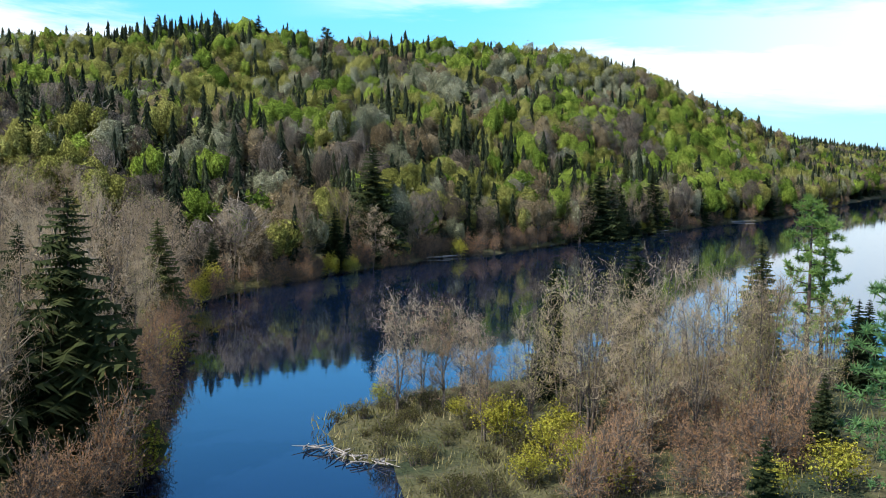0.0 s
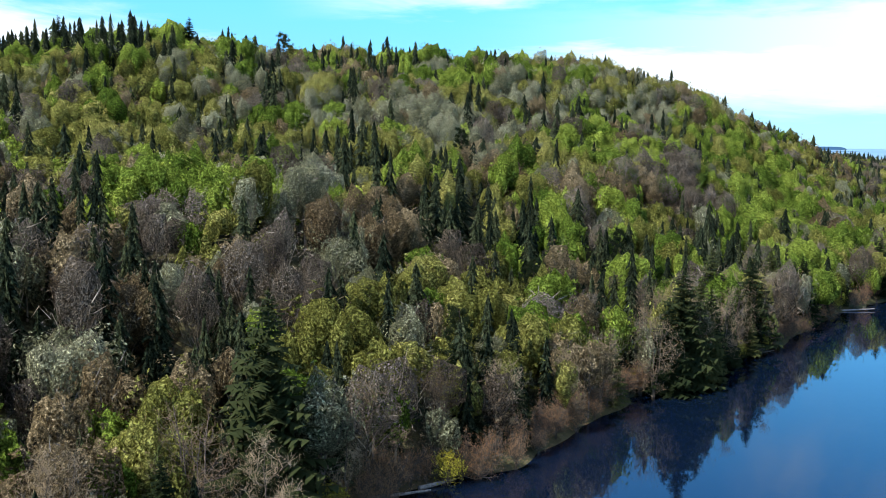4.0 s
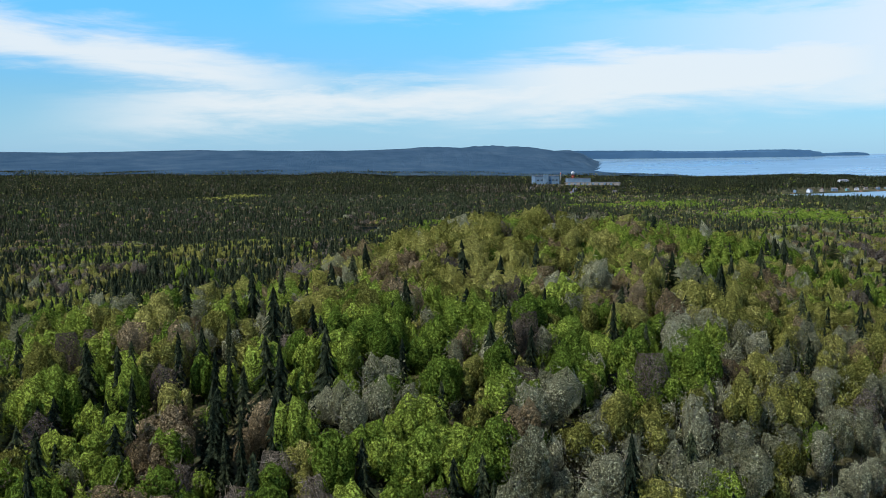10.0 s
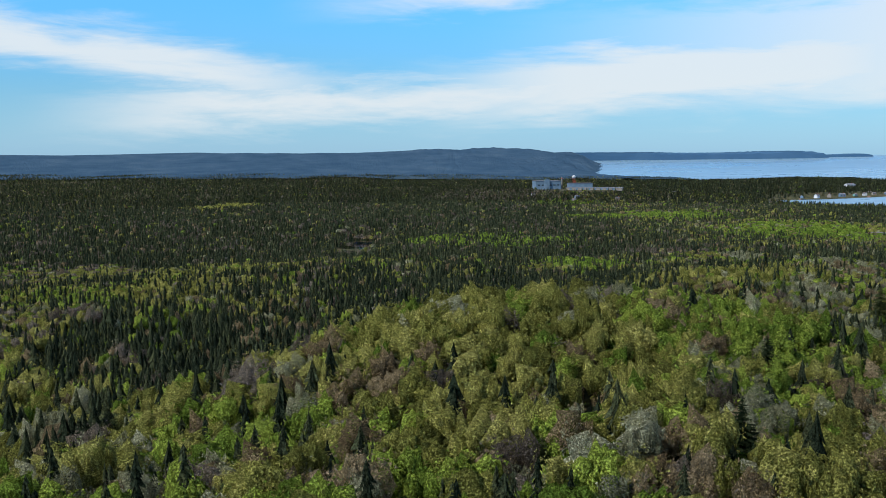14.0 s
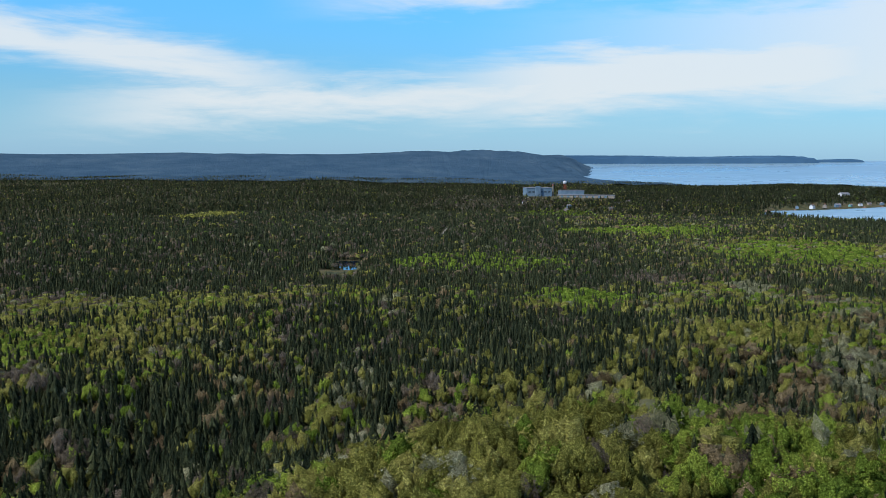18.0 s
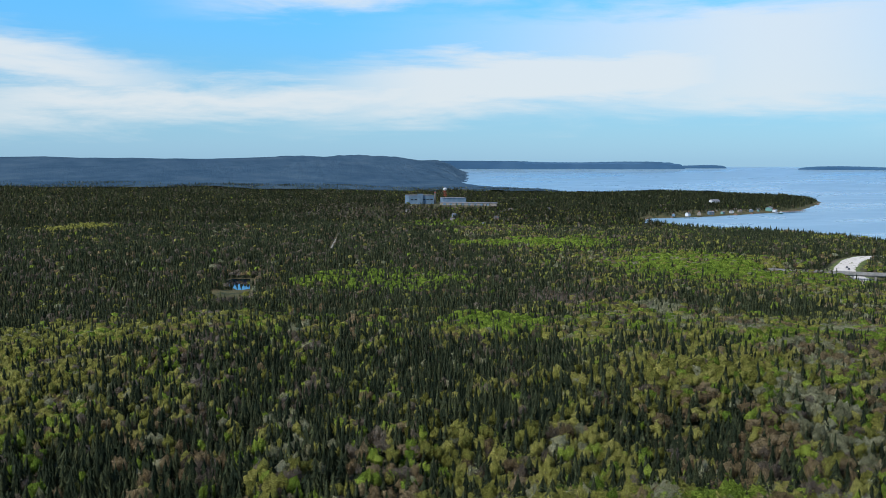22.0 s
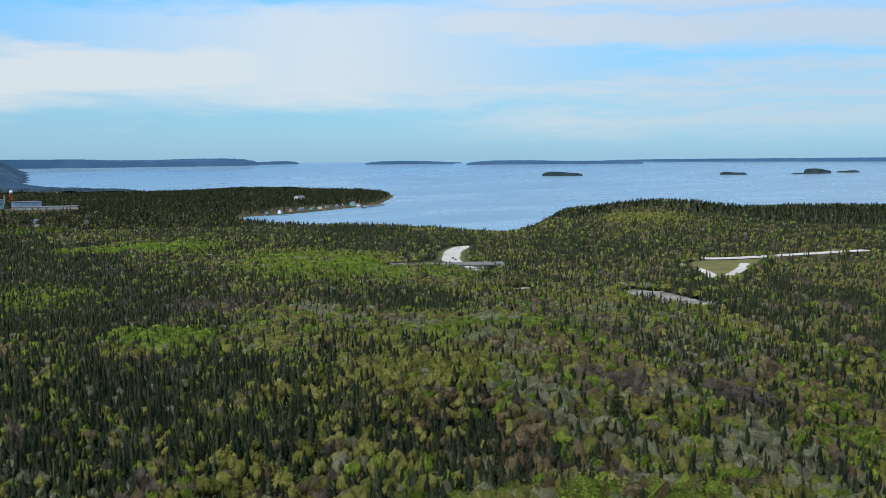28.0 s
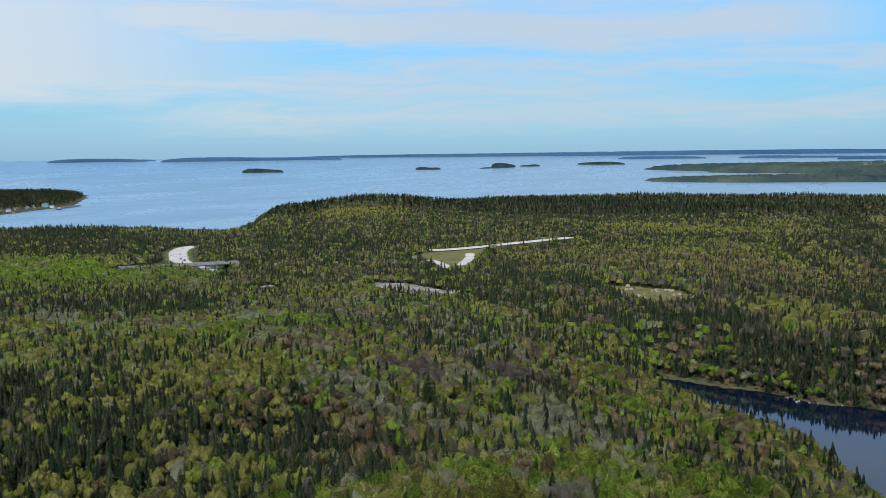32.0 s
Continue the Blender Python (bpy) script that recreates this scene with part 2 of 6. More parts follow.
m_sea, n = material("sea_water")
p = place_of(n)
mp = n.add("ShaderNodeMapping")
n.join(p, mp.inputs[0])
mp.inputs["Scale"].default_value = (0.7, 1.6, 1.0)
mp.inputs["Rotation"].default_value = (0, 0, radians(-35))
lanes = n.noise(mp.outputs[0], 0.0035, 5, 0.6, 0.8)
rip = n.math("ADD", n.noise(mp.outputs[0], 0.35, 4), n.math("MULTIPLY", n.noise(mp.outputs[0], 0.05, 3), 2.0))
surface(n, (0.17, 0.265, 0.315), n.math("ADD", n.math("MULTIPLY", n.ramp01(lanes, 0.35, 0.65), 0.14), 0.24), rip, 0.015, 0.5, spec=0.5)

# ---------------------------------------------------------------- plan
LAKE = [(-24, -60), (-20, -10), (-14, 20), (-10, 39), (-14, 55), (-17, 72), (-21, 85), (-18, 97), (-11, 111), (-4, 122), (1, 131), (8, 135), (20, 156),
        (31, 169), (44, 185), (60, 209), (81, 233), (110, 285), (140, 335), (175, 390), (205, 425), (228, 444), (246, 460), (256, 480), (267, 505), (288, 533),
        (305, 552), (322, 558), (320, 547), (317, 529), (318, 511), (311, 482), (317, 456), (305, 370), (245, 265), (175, 175), (115, 95), (85, 20), (80, -60)]
POINT = [(-4, -70), (-1, -10), (0.5, 20), (0.5, 36), (-0.5, 42), (-4, 46), (-5, 50), (-3, 53), (1, 57), (7, 61), (15, 67), (25, 71), (33, 66), (40, 48), (48, 20), (54, -70)]
POND = [(-66, 1020), (-58, 1030), (-60, 1060), (-62, 1090), (-76, 1092), (-80, 1072), (-74, 1045)]
COAST = [(-16000, 16000), (1500, 16000), (1246, 8710), (729, 5175), (622, 4911), (560, 4300), (577, 3732), (731, 3158), (1008, 3202), (1203, 3148), (1300, 2950),
         (1235, 2640), (1150, 2500), (964, 2220), (812, 2104), (690, 2018), (567, 1975), (505, 1880), (500, 1780), (517, 1700), (531, 1600), (600, 1550),
         (625, 1450), (660, 1330), (745, 1397), (905, 1567), (1050, 1715), (1130, 1748), (1120, 1660), (1282, 1530), (1600, 1330), (1830, 940), (1960, 340),
         (2000, -1500), (-16000, -1500)]
PADS = [  # levelled, treeless places: outline, height, room kept clear around
    ([(540, 1178), (517, 1179), (492, 1156), (466, 1119), (442, 1082), (427, 1046), (417, 1009), (409, 978), (383, 982), (391, 1015), (399, 1050), (372, 1052), (345, 1055),
      (345, 1078), (372, 1078), (405, 1084), (418, 1094), (444, 1133), (472, 1173), (507, 1206), (538, 1204)], 8.0, 3.0),
    ([(585, 932), (615, 908), (700, 897), (770, 888), (770, 906), (700, 917), (615, 928), (590, 940)], 13.6, 7.0),
    ([(567, 924), (640, 905), (600, 880), (571, 866), (515, 825), (490, 830), (515, 868), (548, 905)], 13.0, 4.0),
    ([(405, 822), (414, 800), (404, 760), (396, 726), (378, 718), (368, 742), (376, 775), (368, 785), (385, 812)], 13.0, 1.0),
    ([(349, 888), (369, 890), (350, 842), (332, 858)], 10.0, -2.0),
    ([(482, 693), (494, 663), (492, 632), (464, 602), (429, 593), (408, 610), (434, 648)], 13.0, -2.5),
    ([(221, 2180), (300, 2168), (350, 2262), (300, 2300), (160, 2300), (160, 2262)], 12.0, 2.0),
    ([(640, 1985), (740, 2045), (830, 2115), (890, 2120), (890, 2165), (800, 2130), (700, 2060), (630, 2005)], 3.0, 2.0),
    ([(-530, 3300), (-260, 3310), (-260, 3350), (-530, 3345)], 26.0, 5.0),
    ([(0, 1270), (4, 1270), (12, 1420), (21, 1585), (17, 1585), (6, 1420)], 5.0, 0.5),
    ([(-66, 1012), (-52, 1030), (-54, 1060), (-56, 1098), (-80, 1100), (-88, 1072), (-82, 1040)], 5.0, -4.0),
]
CENTRE = Vector((-40, 320, 101))   # the far country is drawn in towards this place so that it stays inside the view's depth
FAR0, FAR1 = 2500.0, 2200.0


def drawn_in(x, y, z):
    dx, dy = x - CENTRE.x, y - CENTRE.y
    d = np.maximum(np.hypot(dx, dy), 1e-6)
    d2 = np.where(d > FAR0, FAR0 + FAR1 - FAR1 / (1 + (np.maximum(d, FAR0) - FAR0) / FAR1), d)
    k = d2 / d
    return CENTRE.x + dx * k, CENTRE.y + dy * k, np.where(d > FAR0, CENTRE.z - (CENTRE.z - z) * k, z)


def inside_by(x, y, poly):
    """Signed distance to a polygon in plan: above 0 inside."""
    x, y = np.asarray(x, float), np.asarray(y, float)
    best, odd = np.full(x.shape, 1e18), np.zeros(x.shape, bool)
    for (ax, ay), (bx, by) in zip(poly, poly[1:] + poly[:1]):
        ex, ey = bx - ax, by - ay
        t = np.clip(((x - ax) * ex + (y - ay) * ey) / (ex * ex + ey * ey), 0, 1)
        best = np.minimum(best, (x - ax - t * ex) ** 2 + (y - ay - t * ey) ** 2)
        if ey:
            odd ^= ((ay > y) != (by > y)) & (x < ex * (y - ay) / ey + ax)
    return np.where(odd, 1, -1) * np.sqrt(best)


def smooth(x, lo, hi):
    t = np.clip((x - lo) / (hi - lo), 0, 1)
    return t * t * (3 - 2 * t)


def waves(x, y, size, seed):
    """A cheap rolling field between about -1 and 1."""
    r = np.random.RandomState(seed)
    out = 0
    for k in range(7):
        a, f, ph = r.uniform(0, 6.28), r.uniform(0.6, 1.7) / size, r.uniform(0, 6.28, 2)
        u, v = x * math.cos(a) + y * math.sin(a), -x * math.sin(a) + y * math.cos(a)
        out = out + np.sin(u * f * 6.28 + ph[0] + 1.7 * np.sin(v * f * 3.1 + ph[1]))
    return out / 3.2


HILLS = [(-55, 275, 40, 40, 0, 9.9),
         (-25, 300, 35, 35, 0, 1.8),
         (10, 330, 40, 40, 0, 16.4),
         (10, 395, 45, 45, 0, 5.5),
         (20, 440, 40, 40, 0, 11.1),
         (62, 440, 40, 40, 0, 12.0),
         (100, 500, 45, 45, 0, 2.5),
         (140, 560, 55, 55, 0, 9.9),
         (185, 680, 70, 70, 0, 15.1),
         (-100, 380, 90, 110, 0, 14.8),
         (-140, 250, 70, 90, 0, 11.1),
         (0, 230, 40, 30, 0, 2.8),
         (-35, 205, 30, 30, 0, -3.5),
         (50, 330, 30, 30, 0, 8.5),
         (40, 560, 70, 70, 0, 7.0),
         (-70, 620, 110, 90, 0, 4.2),
         (-180, 520, 140, 140, 0, 7.6),
         (418, 600, 90, 90, 0, 9.4),
         (230, 900, 110, 110, 0, 3.6),
         (95, 348, 42, 55, 0, 10.0),
         (985, 1400, 95, 95, 0, 19.0),
         (1000, 1310, 240, 150, 0, 7.0),
         (1500, 1130, 300, 240, 0, 8.0),
         (-20, 500, 60, 50, 0, -5.0),
         (20, 432, 30, 28, 0, 2.0),
         (8, 401, 32, 28, 0, 9.5),
         (57, 386, 22, 20, 0, 4.5),
         (90, 428, 30, 36, 0, 8.0),
         (118, 620, 45, 50, 0, 5.0)]


def water_by(x, y):
    """Distance from open water in plan, below 0 on it."""
    return np.maximum(-inside_by(x, y, LAKE), inside_by(x, y, POINT)), inside_by(x, y, COAST), -inside_by(x, y, POND)


def height(x, y):
    x, y = np.asarray(x, float), np.asarray(y, float)
    lake, sea, pond = water_by(x, y)
    h = 7.0 + 3.0 * waves(x, y, 420, 5) + 1.2 * waves(x, y, 90, 6)
    for hx, hy, sx, sy, turn, top in HILLS:
        c, s = math.cos(radians(turn)), math.sin(radians(turn))
        u, v = (x - hx) * c + (y - hy) * s, -(x - hx) * s + (y - hy) * c
        h = h + top * np.exp(-0.5 * ((u / sx) ** 2 + (v / sy) ** 2))
    inland = smooth(-x + 0.25 * (y - 2000), -300, 900)
    h = h + (80 + 10 * waves(x, y, 1700, 8)) * smooth(y, 2300, 6000) * inland
    h = h + 28 * smooth(1350 - np.abs(x - 150) * 1.35, 0, 900) * smooth(1500 - np.abs(y - 7000), 0, 1000)
    for poly, z, clear in PADS:
        h = h + (z - 0.35 - h) * smooth(inside_by(x, y, poly), -16, -1)
    near = np.minimum(lake, sea)
    far = np.maximum(near, 0)
    h = np.minimum(h, 0.25 + far * 0.12 + far * far * 0.008 + 0.12 * waves(x, y, 5, 3))
    point = inside_by(x, y, POINT)
    h = np.where(point > 0, np.minimum(h, 0.25 + 0.09 * point + 0.15 * waves(x, y, 4, 2)), h)
    return np.where(near < 0, np.maximum(-2.5, near * 0.4 - 0.15), h)


def steps(lo, hi, parts):
    """Grid lines from lo to hi: each part is an end and its step, growing steps past the last."""
    v = [parts[0]]
    for end, step in parts[1:]:
        while v[-1] < end - 1e-6:
            v.append(v[-1] + step)
    g = parts[-1][1]
    while v[-1] < hi:
        g *= 1.16
        v.append(v[-1] + g)
    g, back = parts[1][1], []
    x = v[0]
    while x > lo:
        g *= 1.22
        x -= g
        back.append(x)
    return np.array(back[::-1] + v)


def sheet(name, verts, faces, mat, smooth_shade=True):
    me = bpy.data.meshes.new(name)
    me.from_pydata(verts, [], faces)
    me.materials.append(mat)
    if smooth_shade:
        me.polygons.foreach_set("use_smooth", [True] * len(me.polygons))
    return new(name, me)


def grid(name, xs, ys, zf, mat, drop=None):
    gx, gy = np.meshgrid(xs, ys)
    gz = zf(gx, gy)
    if drop is not None:
        dead = drop(gx, gy)
    px, py, pz = drawn_in(gx, gy, gz)
    w_, h_ = len(xs), len(ys)
    i = np.arange(h_ - 1)[:, None] * w_ + np.arange(w_ - 1)[None]
    f = np.stack([i, i + 1, i + 1 + w_, i + w_], -1).reshape(-1, 4)
    if drop is not None:
        f = f[~dead.ravel()[f].all(1)]
    return sheet(name, np.stack([px, py, pz], -1).reshape(-1, 3).tolist(), f.tolist(), mat)


xs = steps(-9000, 9000, [-90, (60, 3.5), (330, 6), (720, 12), (1400, 24)])
ys = steps(-1400, 15000, [-60, (230, 3.5), (560, 6), (1000, 12), (2800, 24)])
ground = grid("ground", xs, ys[ys < 3300], height, m_ground, lambda x, y: inside_by(x, y, COAST) < -400)
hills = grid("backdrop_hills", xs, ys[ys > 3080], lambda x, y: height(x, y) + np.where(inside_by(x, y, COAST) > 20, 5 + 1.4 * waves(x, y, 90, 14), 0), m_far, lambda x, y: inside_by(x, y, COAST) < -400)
tagged(hills, "long low wooded hills, coloured blue for distance haze", "hills", kind="structure")
tagged(ground, "uneven forest floor of brown litter and green moss", "ground", kind="structure")

ring = np.concatenate([[0.0], np.geomspace(150, 18500, 60)])
turn = np.radians(np.linspace(-60, 300, 181))
gx, gy = CENTRE.x + ring[:, None] * np.sin(turn)[None], CENTRE.y + ring[:, None] * np.cos(turn)[None]
px, py, pz = drawn_in(gx, gy, np.zeros_like(gx) - 0.4)
i = np.arange(len(ring) - 1)[:, None] * 181 + np.arange(180)[None]
sea = sheet("sea", np.stack([px, py, pz], -1).reshape(-1, 3).tolist(), np.stack([i, i + 1, i + 182, i + 181], -1).reshape(-1, 4).tolist(), m_sea)
tagged(sea, "calm pale blue sea with faint wind lanes", "sea", kind="structure")


def flat_water(name, poly, z, label):
    bm = bmesh.new()
    face = bm.faces.new([bm.verts.new((x, y, z)) for x, y in poly])
    bmesh.ops.triangulate(bm, faces=[face])
    me = bpy.data.meshes.new(name)
    bm.to_mesh(me)
    bm.free()
    me.materials.append(m_water)
    return tagged(new(name, me), label, "water", kind="structure")


wide = lambda poly, k: [(x + k * (x - sum(p[0] for p in poly) / len(poly)), y + k * (y - sum(p[1] for p in poly) / len(poly))) for x, y in poly]
flat_water("lake", [(-40, -60), (-30, 30), (-34, 100), (-16, 125), (30, 195), (100, 300), (200, 440), (290, 570), (340, 575), (345, 440), (300, 300), (140, 90), (110, -60)], 0.0,
           "still dark lake mirroring the sky and the wooded shore")
flat_water("pond", POND, 4.85, "small dark blue pond among spruces")

# ---------------------------------------------------------------- forest


def spruce_shape(r, tiers, sides, slim=0.17):
    """A spire of drooping, ragged tiers, one unit high. Triangles as an (n, 3, 3) array."""
    out = []
    for k in range(tiers):
        f = k / tiers
        z = 0.08 + 0.92 * f ** 0.95
        rad = slim * (1 - f) ** 0.85 * r.uniform(0.85, 1.15) + 0.012
        top = min(1.0, z + (0.92 / tiers) * 1.45 + 0.02)
        a0 = r.uniform(0, 6.28)
        n = max(4, int(sides * (1 - 0.45 * f)))
        ang = a0 + np.arange(n) * 6.283 / n + r.uniform(-0.2, 0.2, n)
        rr = rad * r.uniform(0.65, 1.3, n)
        zz = z - rr * r.uniform(0.1, 0.6, n)
        for i in range(n):
            j = (i + 1) % n
            am = (ang[i] + (ang[j] if j else ang[j] + 6.283)) / 2
            tip = (rr[i] * math.cos(ang[i]), rr[i] * math.sin(ang[i]), zz[i])
            notch = (0.42 * rr[i] * math.cos(am), 0.42 * rr[i] * math.sin(am), z + 0.01)
            back = (0.42 * rr[i] * math.cos(ang[i] - 3.1 / n), 0.42 * rr[i] * math.sin(ang[i] - 3.1 / n), z + 0.01)
            apex = (0, 0, top)
            out += [(back, tip, apex), (tip, notch, apex)]
    return np.array(out)


def tri_cards(r, at, out_way, size, upright=0.0):
    """Small leaf sprays at the given places, facing roughly along out_way."""
    n = len(at)
    d = out_way + r.normal(0, 0.55, (n, 3))
    d /= np.linalg.norm(d, axis=1)[:, None] + 1e-9
    u = np.cross(d, r.normal(0, 1, (n, 3)))
    u /= np.linalg.norm(u, axis=1)[:, None] + 1e-9
    v = np.cross(d, u)
    s = size * r.uniform(0.6, 1.4, (n, 1))
    return np.stack([at - u * s * 0.9 - v * s * 0.5, at + u * s * 0.9 - v * s * 0.55, at + v * s], 1)


def crown_shape(r, blobs, cards, size, spread=0.30, low=0.30, peak=1.0):
    """A lumpy broadleaf crown, one unit high: leaf sprays on several uneven clumps."""
    out = []
    for k in range(blobs):
        f = (k + 0.5) / blobs
        z = low + (peak - low - 0.10) * f
        wide_here = spread * math.sin(math.pi * (0.15 + 0.80 * (1 - f) ** 0.8)) ** 0.8
        a = k * 2.4 + r.uniform(-0.5, 0.5)
        off = wide_here * r.uniform(0.25, 0.75)
        c = np.array([off * math.cos(a), off * math.sin(a), z])
        rad = np.array([1, 1, 0.85]) * (0.10 + wide_here * 0.42) * r.uniform(0.8, 1.2)
        n = cards // blobs
        d = r.normal(0, 1, (n, 3))
        d[:, 2] = np.abs(d[:, 2]) * 0.9 - 0.25
        d /= np.linalg.norm(d, axis=1)[:, None]
        out.append(tri_cards(r, c + d * rad * r.uniform(0.7, 1.1, (n, 1)), d, size))
    return np.concatenate(out)


def stick(a, b, wa, wb, r):
    """A tapered limb of two crossed strips."""
    a, b = np.array(a, float), np.array(b, float)
    d = b - a
    u = np.cross(d, r.normal(0, 1, 3))
    u /= np.linalg.norm(u) + 1e-9
    v = np.cross(d, u)
    v /= np.linalg.norm(v) + 1e-9
    res = []
    for q in (u, v):
        res += [(a - q * wa, a + q * wa, b + q * wb), (a - q * wa, b + q * wb, b - q * wb)]
    return res


def outward(tris, r, middle=0.42, lift=0.0, wild=0.35):
    """The direction outward from the crown for each triangle of a shape."""
    c = tris.mean(1)
    d = c - np.array([0, 0, middle])
    if lift:
        d = np.stack([c[:, 0], c[:, 1], lift * np.hypot(c[:, 0], c[:, 1]) + 0.01], 1)
    d /= np.linalg.norm(d, axis=1)[:, None] + 1e-9
    d = d + r.normal(0, wild, d.shape)
    return d / (np.linalg.norm(d, axis=1)[:, None] + 1e-9)


ICO_V = np.array([(-1, 1.618, 0), (1, 1.618, 0), (-1, -1.618, 0), (1, -1.618, 0), (0, -1, 1.618), (0, 1, 1.618), (0, -1, -1.618), (0, 1, -1.618),
                  (1.618, 0, -1), (1.618, 0, 1), (-1.618, 0, -1), (-1.618, 0, 1)]) / 1.902
ICO_F = np.array([(0, 11, 5), (0, 5, 1), (0, 1, 7), (0, 7, 10), (0, 10, 11), (1, 5, 9), (5, 11, 4), (11, 10, 2), (10, 7, 6), (7, 1, 8),
                  (3, 9, 4), (3, 4, 2), (3, 2, 6), (3, 6, 8), (3, 8, 9), (4, 9, 5), (2, 4, 11), (6, 2, 10), (8, 6, 7), (9, 8, 1)])


def clumps(r, count, spread, low=0.22, size=1.0, middle=0.4):
    """A crown of rounded leaf clumps, one unit high: points, faces, outward directions."""
    vs, fs, ns = [], [], []
    for k in range(count):
        f = (k + 0.5) / count
        wide_here = spread * math.sin(math.pi * (0.17 + 0.78 * (1 - f) ** 0.85)) ** 0.8
        a = k * 2.4 + r.uniform(-0.6, 0.6)
        off = wide_here * (r.uniform(0.35, 0.85) if count > 1 else 0.0) * (0.2 if k == count - 1 else 1)
        rad = (0.06 + wide_here * 0.46) * r.uniform(0.8, 1.2) * size
        c = np.array([off * math.cos(a), off * math.sin(a), min(low + (0.9 - low) * f, 1.0 - rad * 0.9)])
        q, _ = np.linalg.qr(r.normal(0, 1, (3, 3)))
        v = (ICO_V @ q) * r.uniform(0.75, 1.25, (12, 1)) * rad * np.array([1, 1, 0.95])
        d = 0.65 * v / rad + 0.5 * (c + v - np.array([0, 0, middle])) / spread * 0.6
        vs.append(v + c)
        ns.append(d / (np.linalg.norm(d, axis=1)[:, None] + 1e-9))
        flip = np.linalg.det(q) < 0
        fs.append((ICO_F[:, ::-1] if flip else ICO_F) + 12 * k)
    return np.concatenate(vs), np.concatenate(fs), np.concatenate(ns)


def leafage(r, n, size, spread, low=0.2, lobes=5, middle=0.35, wild=0.45):
    """An airy crown, one unit high: leaf sprays strewn over and through uneven upright lobes."""
    tris, ns = [], []
    share = r.dirichlet(np.full(lobes, 6.0))
    for k in range(lobes):
        a, off = k * 2.4 + r.uniform(-0.6, 0.6), (0.62 * spread * r.uniform(0.5, 1.0) if lobes > 1 else 0.0)
        peak = 1.0 if k == 0 else r.uniform(0.80, 0.98)
        if k == 0:
            off *= 0.3
        foot = low + r.uniform(0, 0.12)
        c = np.array([off * math.cos(a), off * math.sin(a), (peak + foot) / 2])
        rad = np.array([spread * 0.62, spread * 0.62, (peak - foot) / 2]) * r.uniform(0.85, 1.15, 3) * (np.array([1.1, 1.1, 0.97]) if k == 0 else 1.0)
        m = max(2, int(n * share[k] + 0.5))
        d = r.normal(0, 1, (m, 3)) + np.array([0, 0, 0.35])
        d /= np.linalg.norm(d, axis=1)[:, None]
        deep = r.uniform(0.35, 1.12, (m, 1)) ** 0.7
        at = c + d * rad * deep * np.array([1, 1, 1]) + r.normal(0, 0.012, (m, 3))
        at[:, 2] = np.minimum(at[:, 2], 1.0)
        tris.append(tri_cards(r, at, d, size))
        o = 0.75 * d + 0.6 * (at - np.array([0, 0, middle])) / spread * 0.5 + r.normal(0, wild, (m, 3))
        ns.append(o / (np.linalg.norm(o, axis=1)[:, None] + 1e-9))
    tris, ns = np.concatenate(tris), np.concatenate(ns)
    return tris.reshape(-1, 3), np.arange(3 * len(tris)).reshape(-1, 3), np.repeat(ns, 3, 0)


OCT_V = np.array([(1, 0, 0), (0, 1, 0), (-1, 0, 0), (0, -1, 0), (0, 0, 1), (0, 0, -1)], float)
OCT_F = np.array([(0, 1, 4), (1, 2, 4), (2, 3, 4), (3, 0, 4), (1, 0, 5), (2, 1, 5), (3, 2, 5), (0, 3, 5)])


def airy_crown(r, lobes, sprays, size, spread, low=0.2, plump=1.0, coarse=False):
    """An uneven crown, one unit high: upright ragged lobes feathered with small leaf sprays."""
    vs, fs, ns, k0 = [], [], [], 0
    form_v, form_f = (OCT_V * 1.12, OCT_F) if coarse else (ICO_V, ICO_F)
    m = len(form_v)
    for k in range(lobes):
        a, off = k * 2.4 + r.uniform(-0.6, 0.6), 0.0 if lobes == 1 or k == 0 else spread * r.uniform(0.42, 0.72)
        peak = 0.95 if k == 0 else r.uniform(0.74, 0.93)
        foot = low + r.uniform(-0.05, 0.12)
        c = np.array([off * math.cos(a), off * math.sin(a), (peak + foot) / 2])
        rad = np.array([spread * (0.9 if lobes == 1 else 0.58) * plump, spread * (0.9 if lobes == 1 else 0.58) * plump, (peak - foot) / 2]) * r.uniform(0.85, 1.15, 3)
        if k == 0 and lobes > 1:
            rad = rad * np.array([1.25, 1.25, 0.94])
        q, _ = np.linalg.qr(r.normal(0, 1, (3, 3)))
        w_ = form_v @ q
        v = w_ * (r.uniform(0.8, 1.16, (m, 1)) if coarse else r.uniform(0.78, 1.16, (m, 1))) * rad
        v[:, 2] += 0.10 * rad[2] * (1 - np.hypot(w_[:, 0], w_[:, 1]))
        d = 0.55 * w_ + 0.35 * (c + v - np.array([0, 0, 0.4])) / spread * 0.7 + np.array([0, 0, 0.42]) + r.normal(0, 0.14, (m, 3))
        vs.append(v + c)
        ns.append(d / (np.linalg.norm(d, axis=1)[:, None] + 1e-9))
        fs.append((form_f[:, ::-1] if np.linalg.det(q) < 0 else form_f) + k0)
        k0 += m
    if sprays:
        sv, sf, sn = leafage(r, sprays, size, spread * 1.12, low, 6 if sprays > 100 else max(1, lobes), 0.35, 0.35)
        vs.append(sv)
        fs.append(sf + k0)
        ns.append(sn)
    return np.concatenate(vs), np.concatenate(fs), np.concatenate(ns)


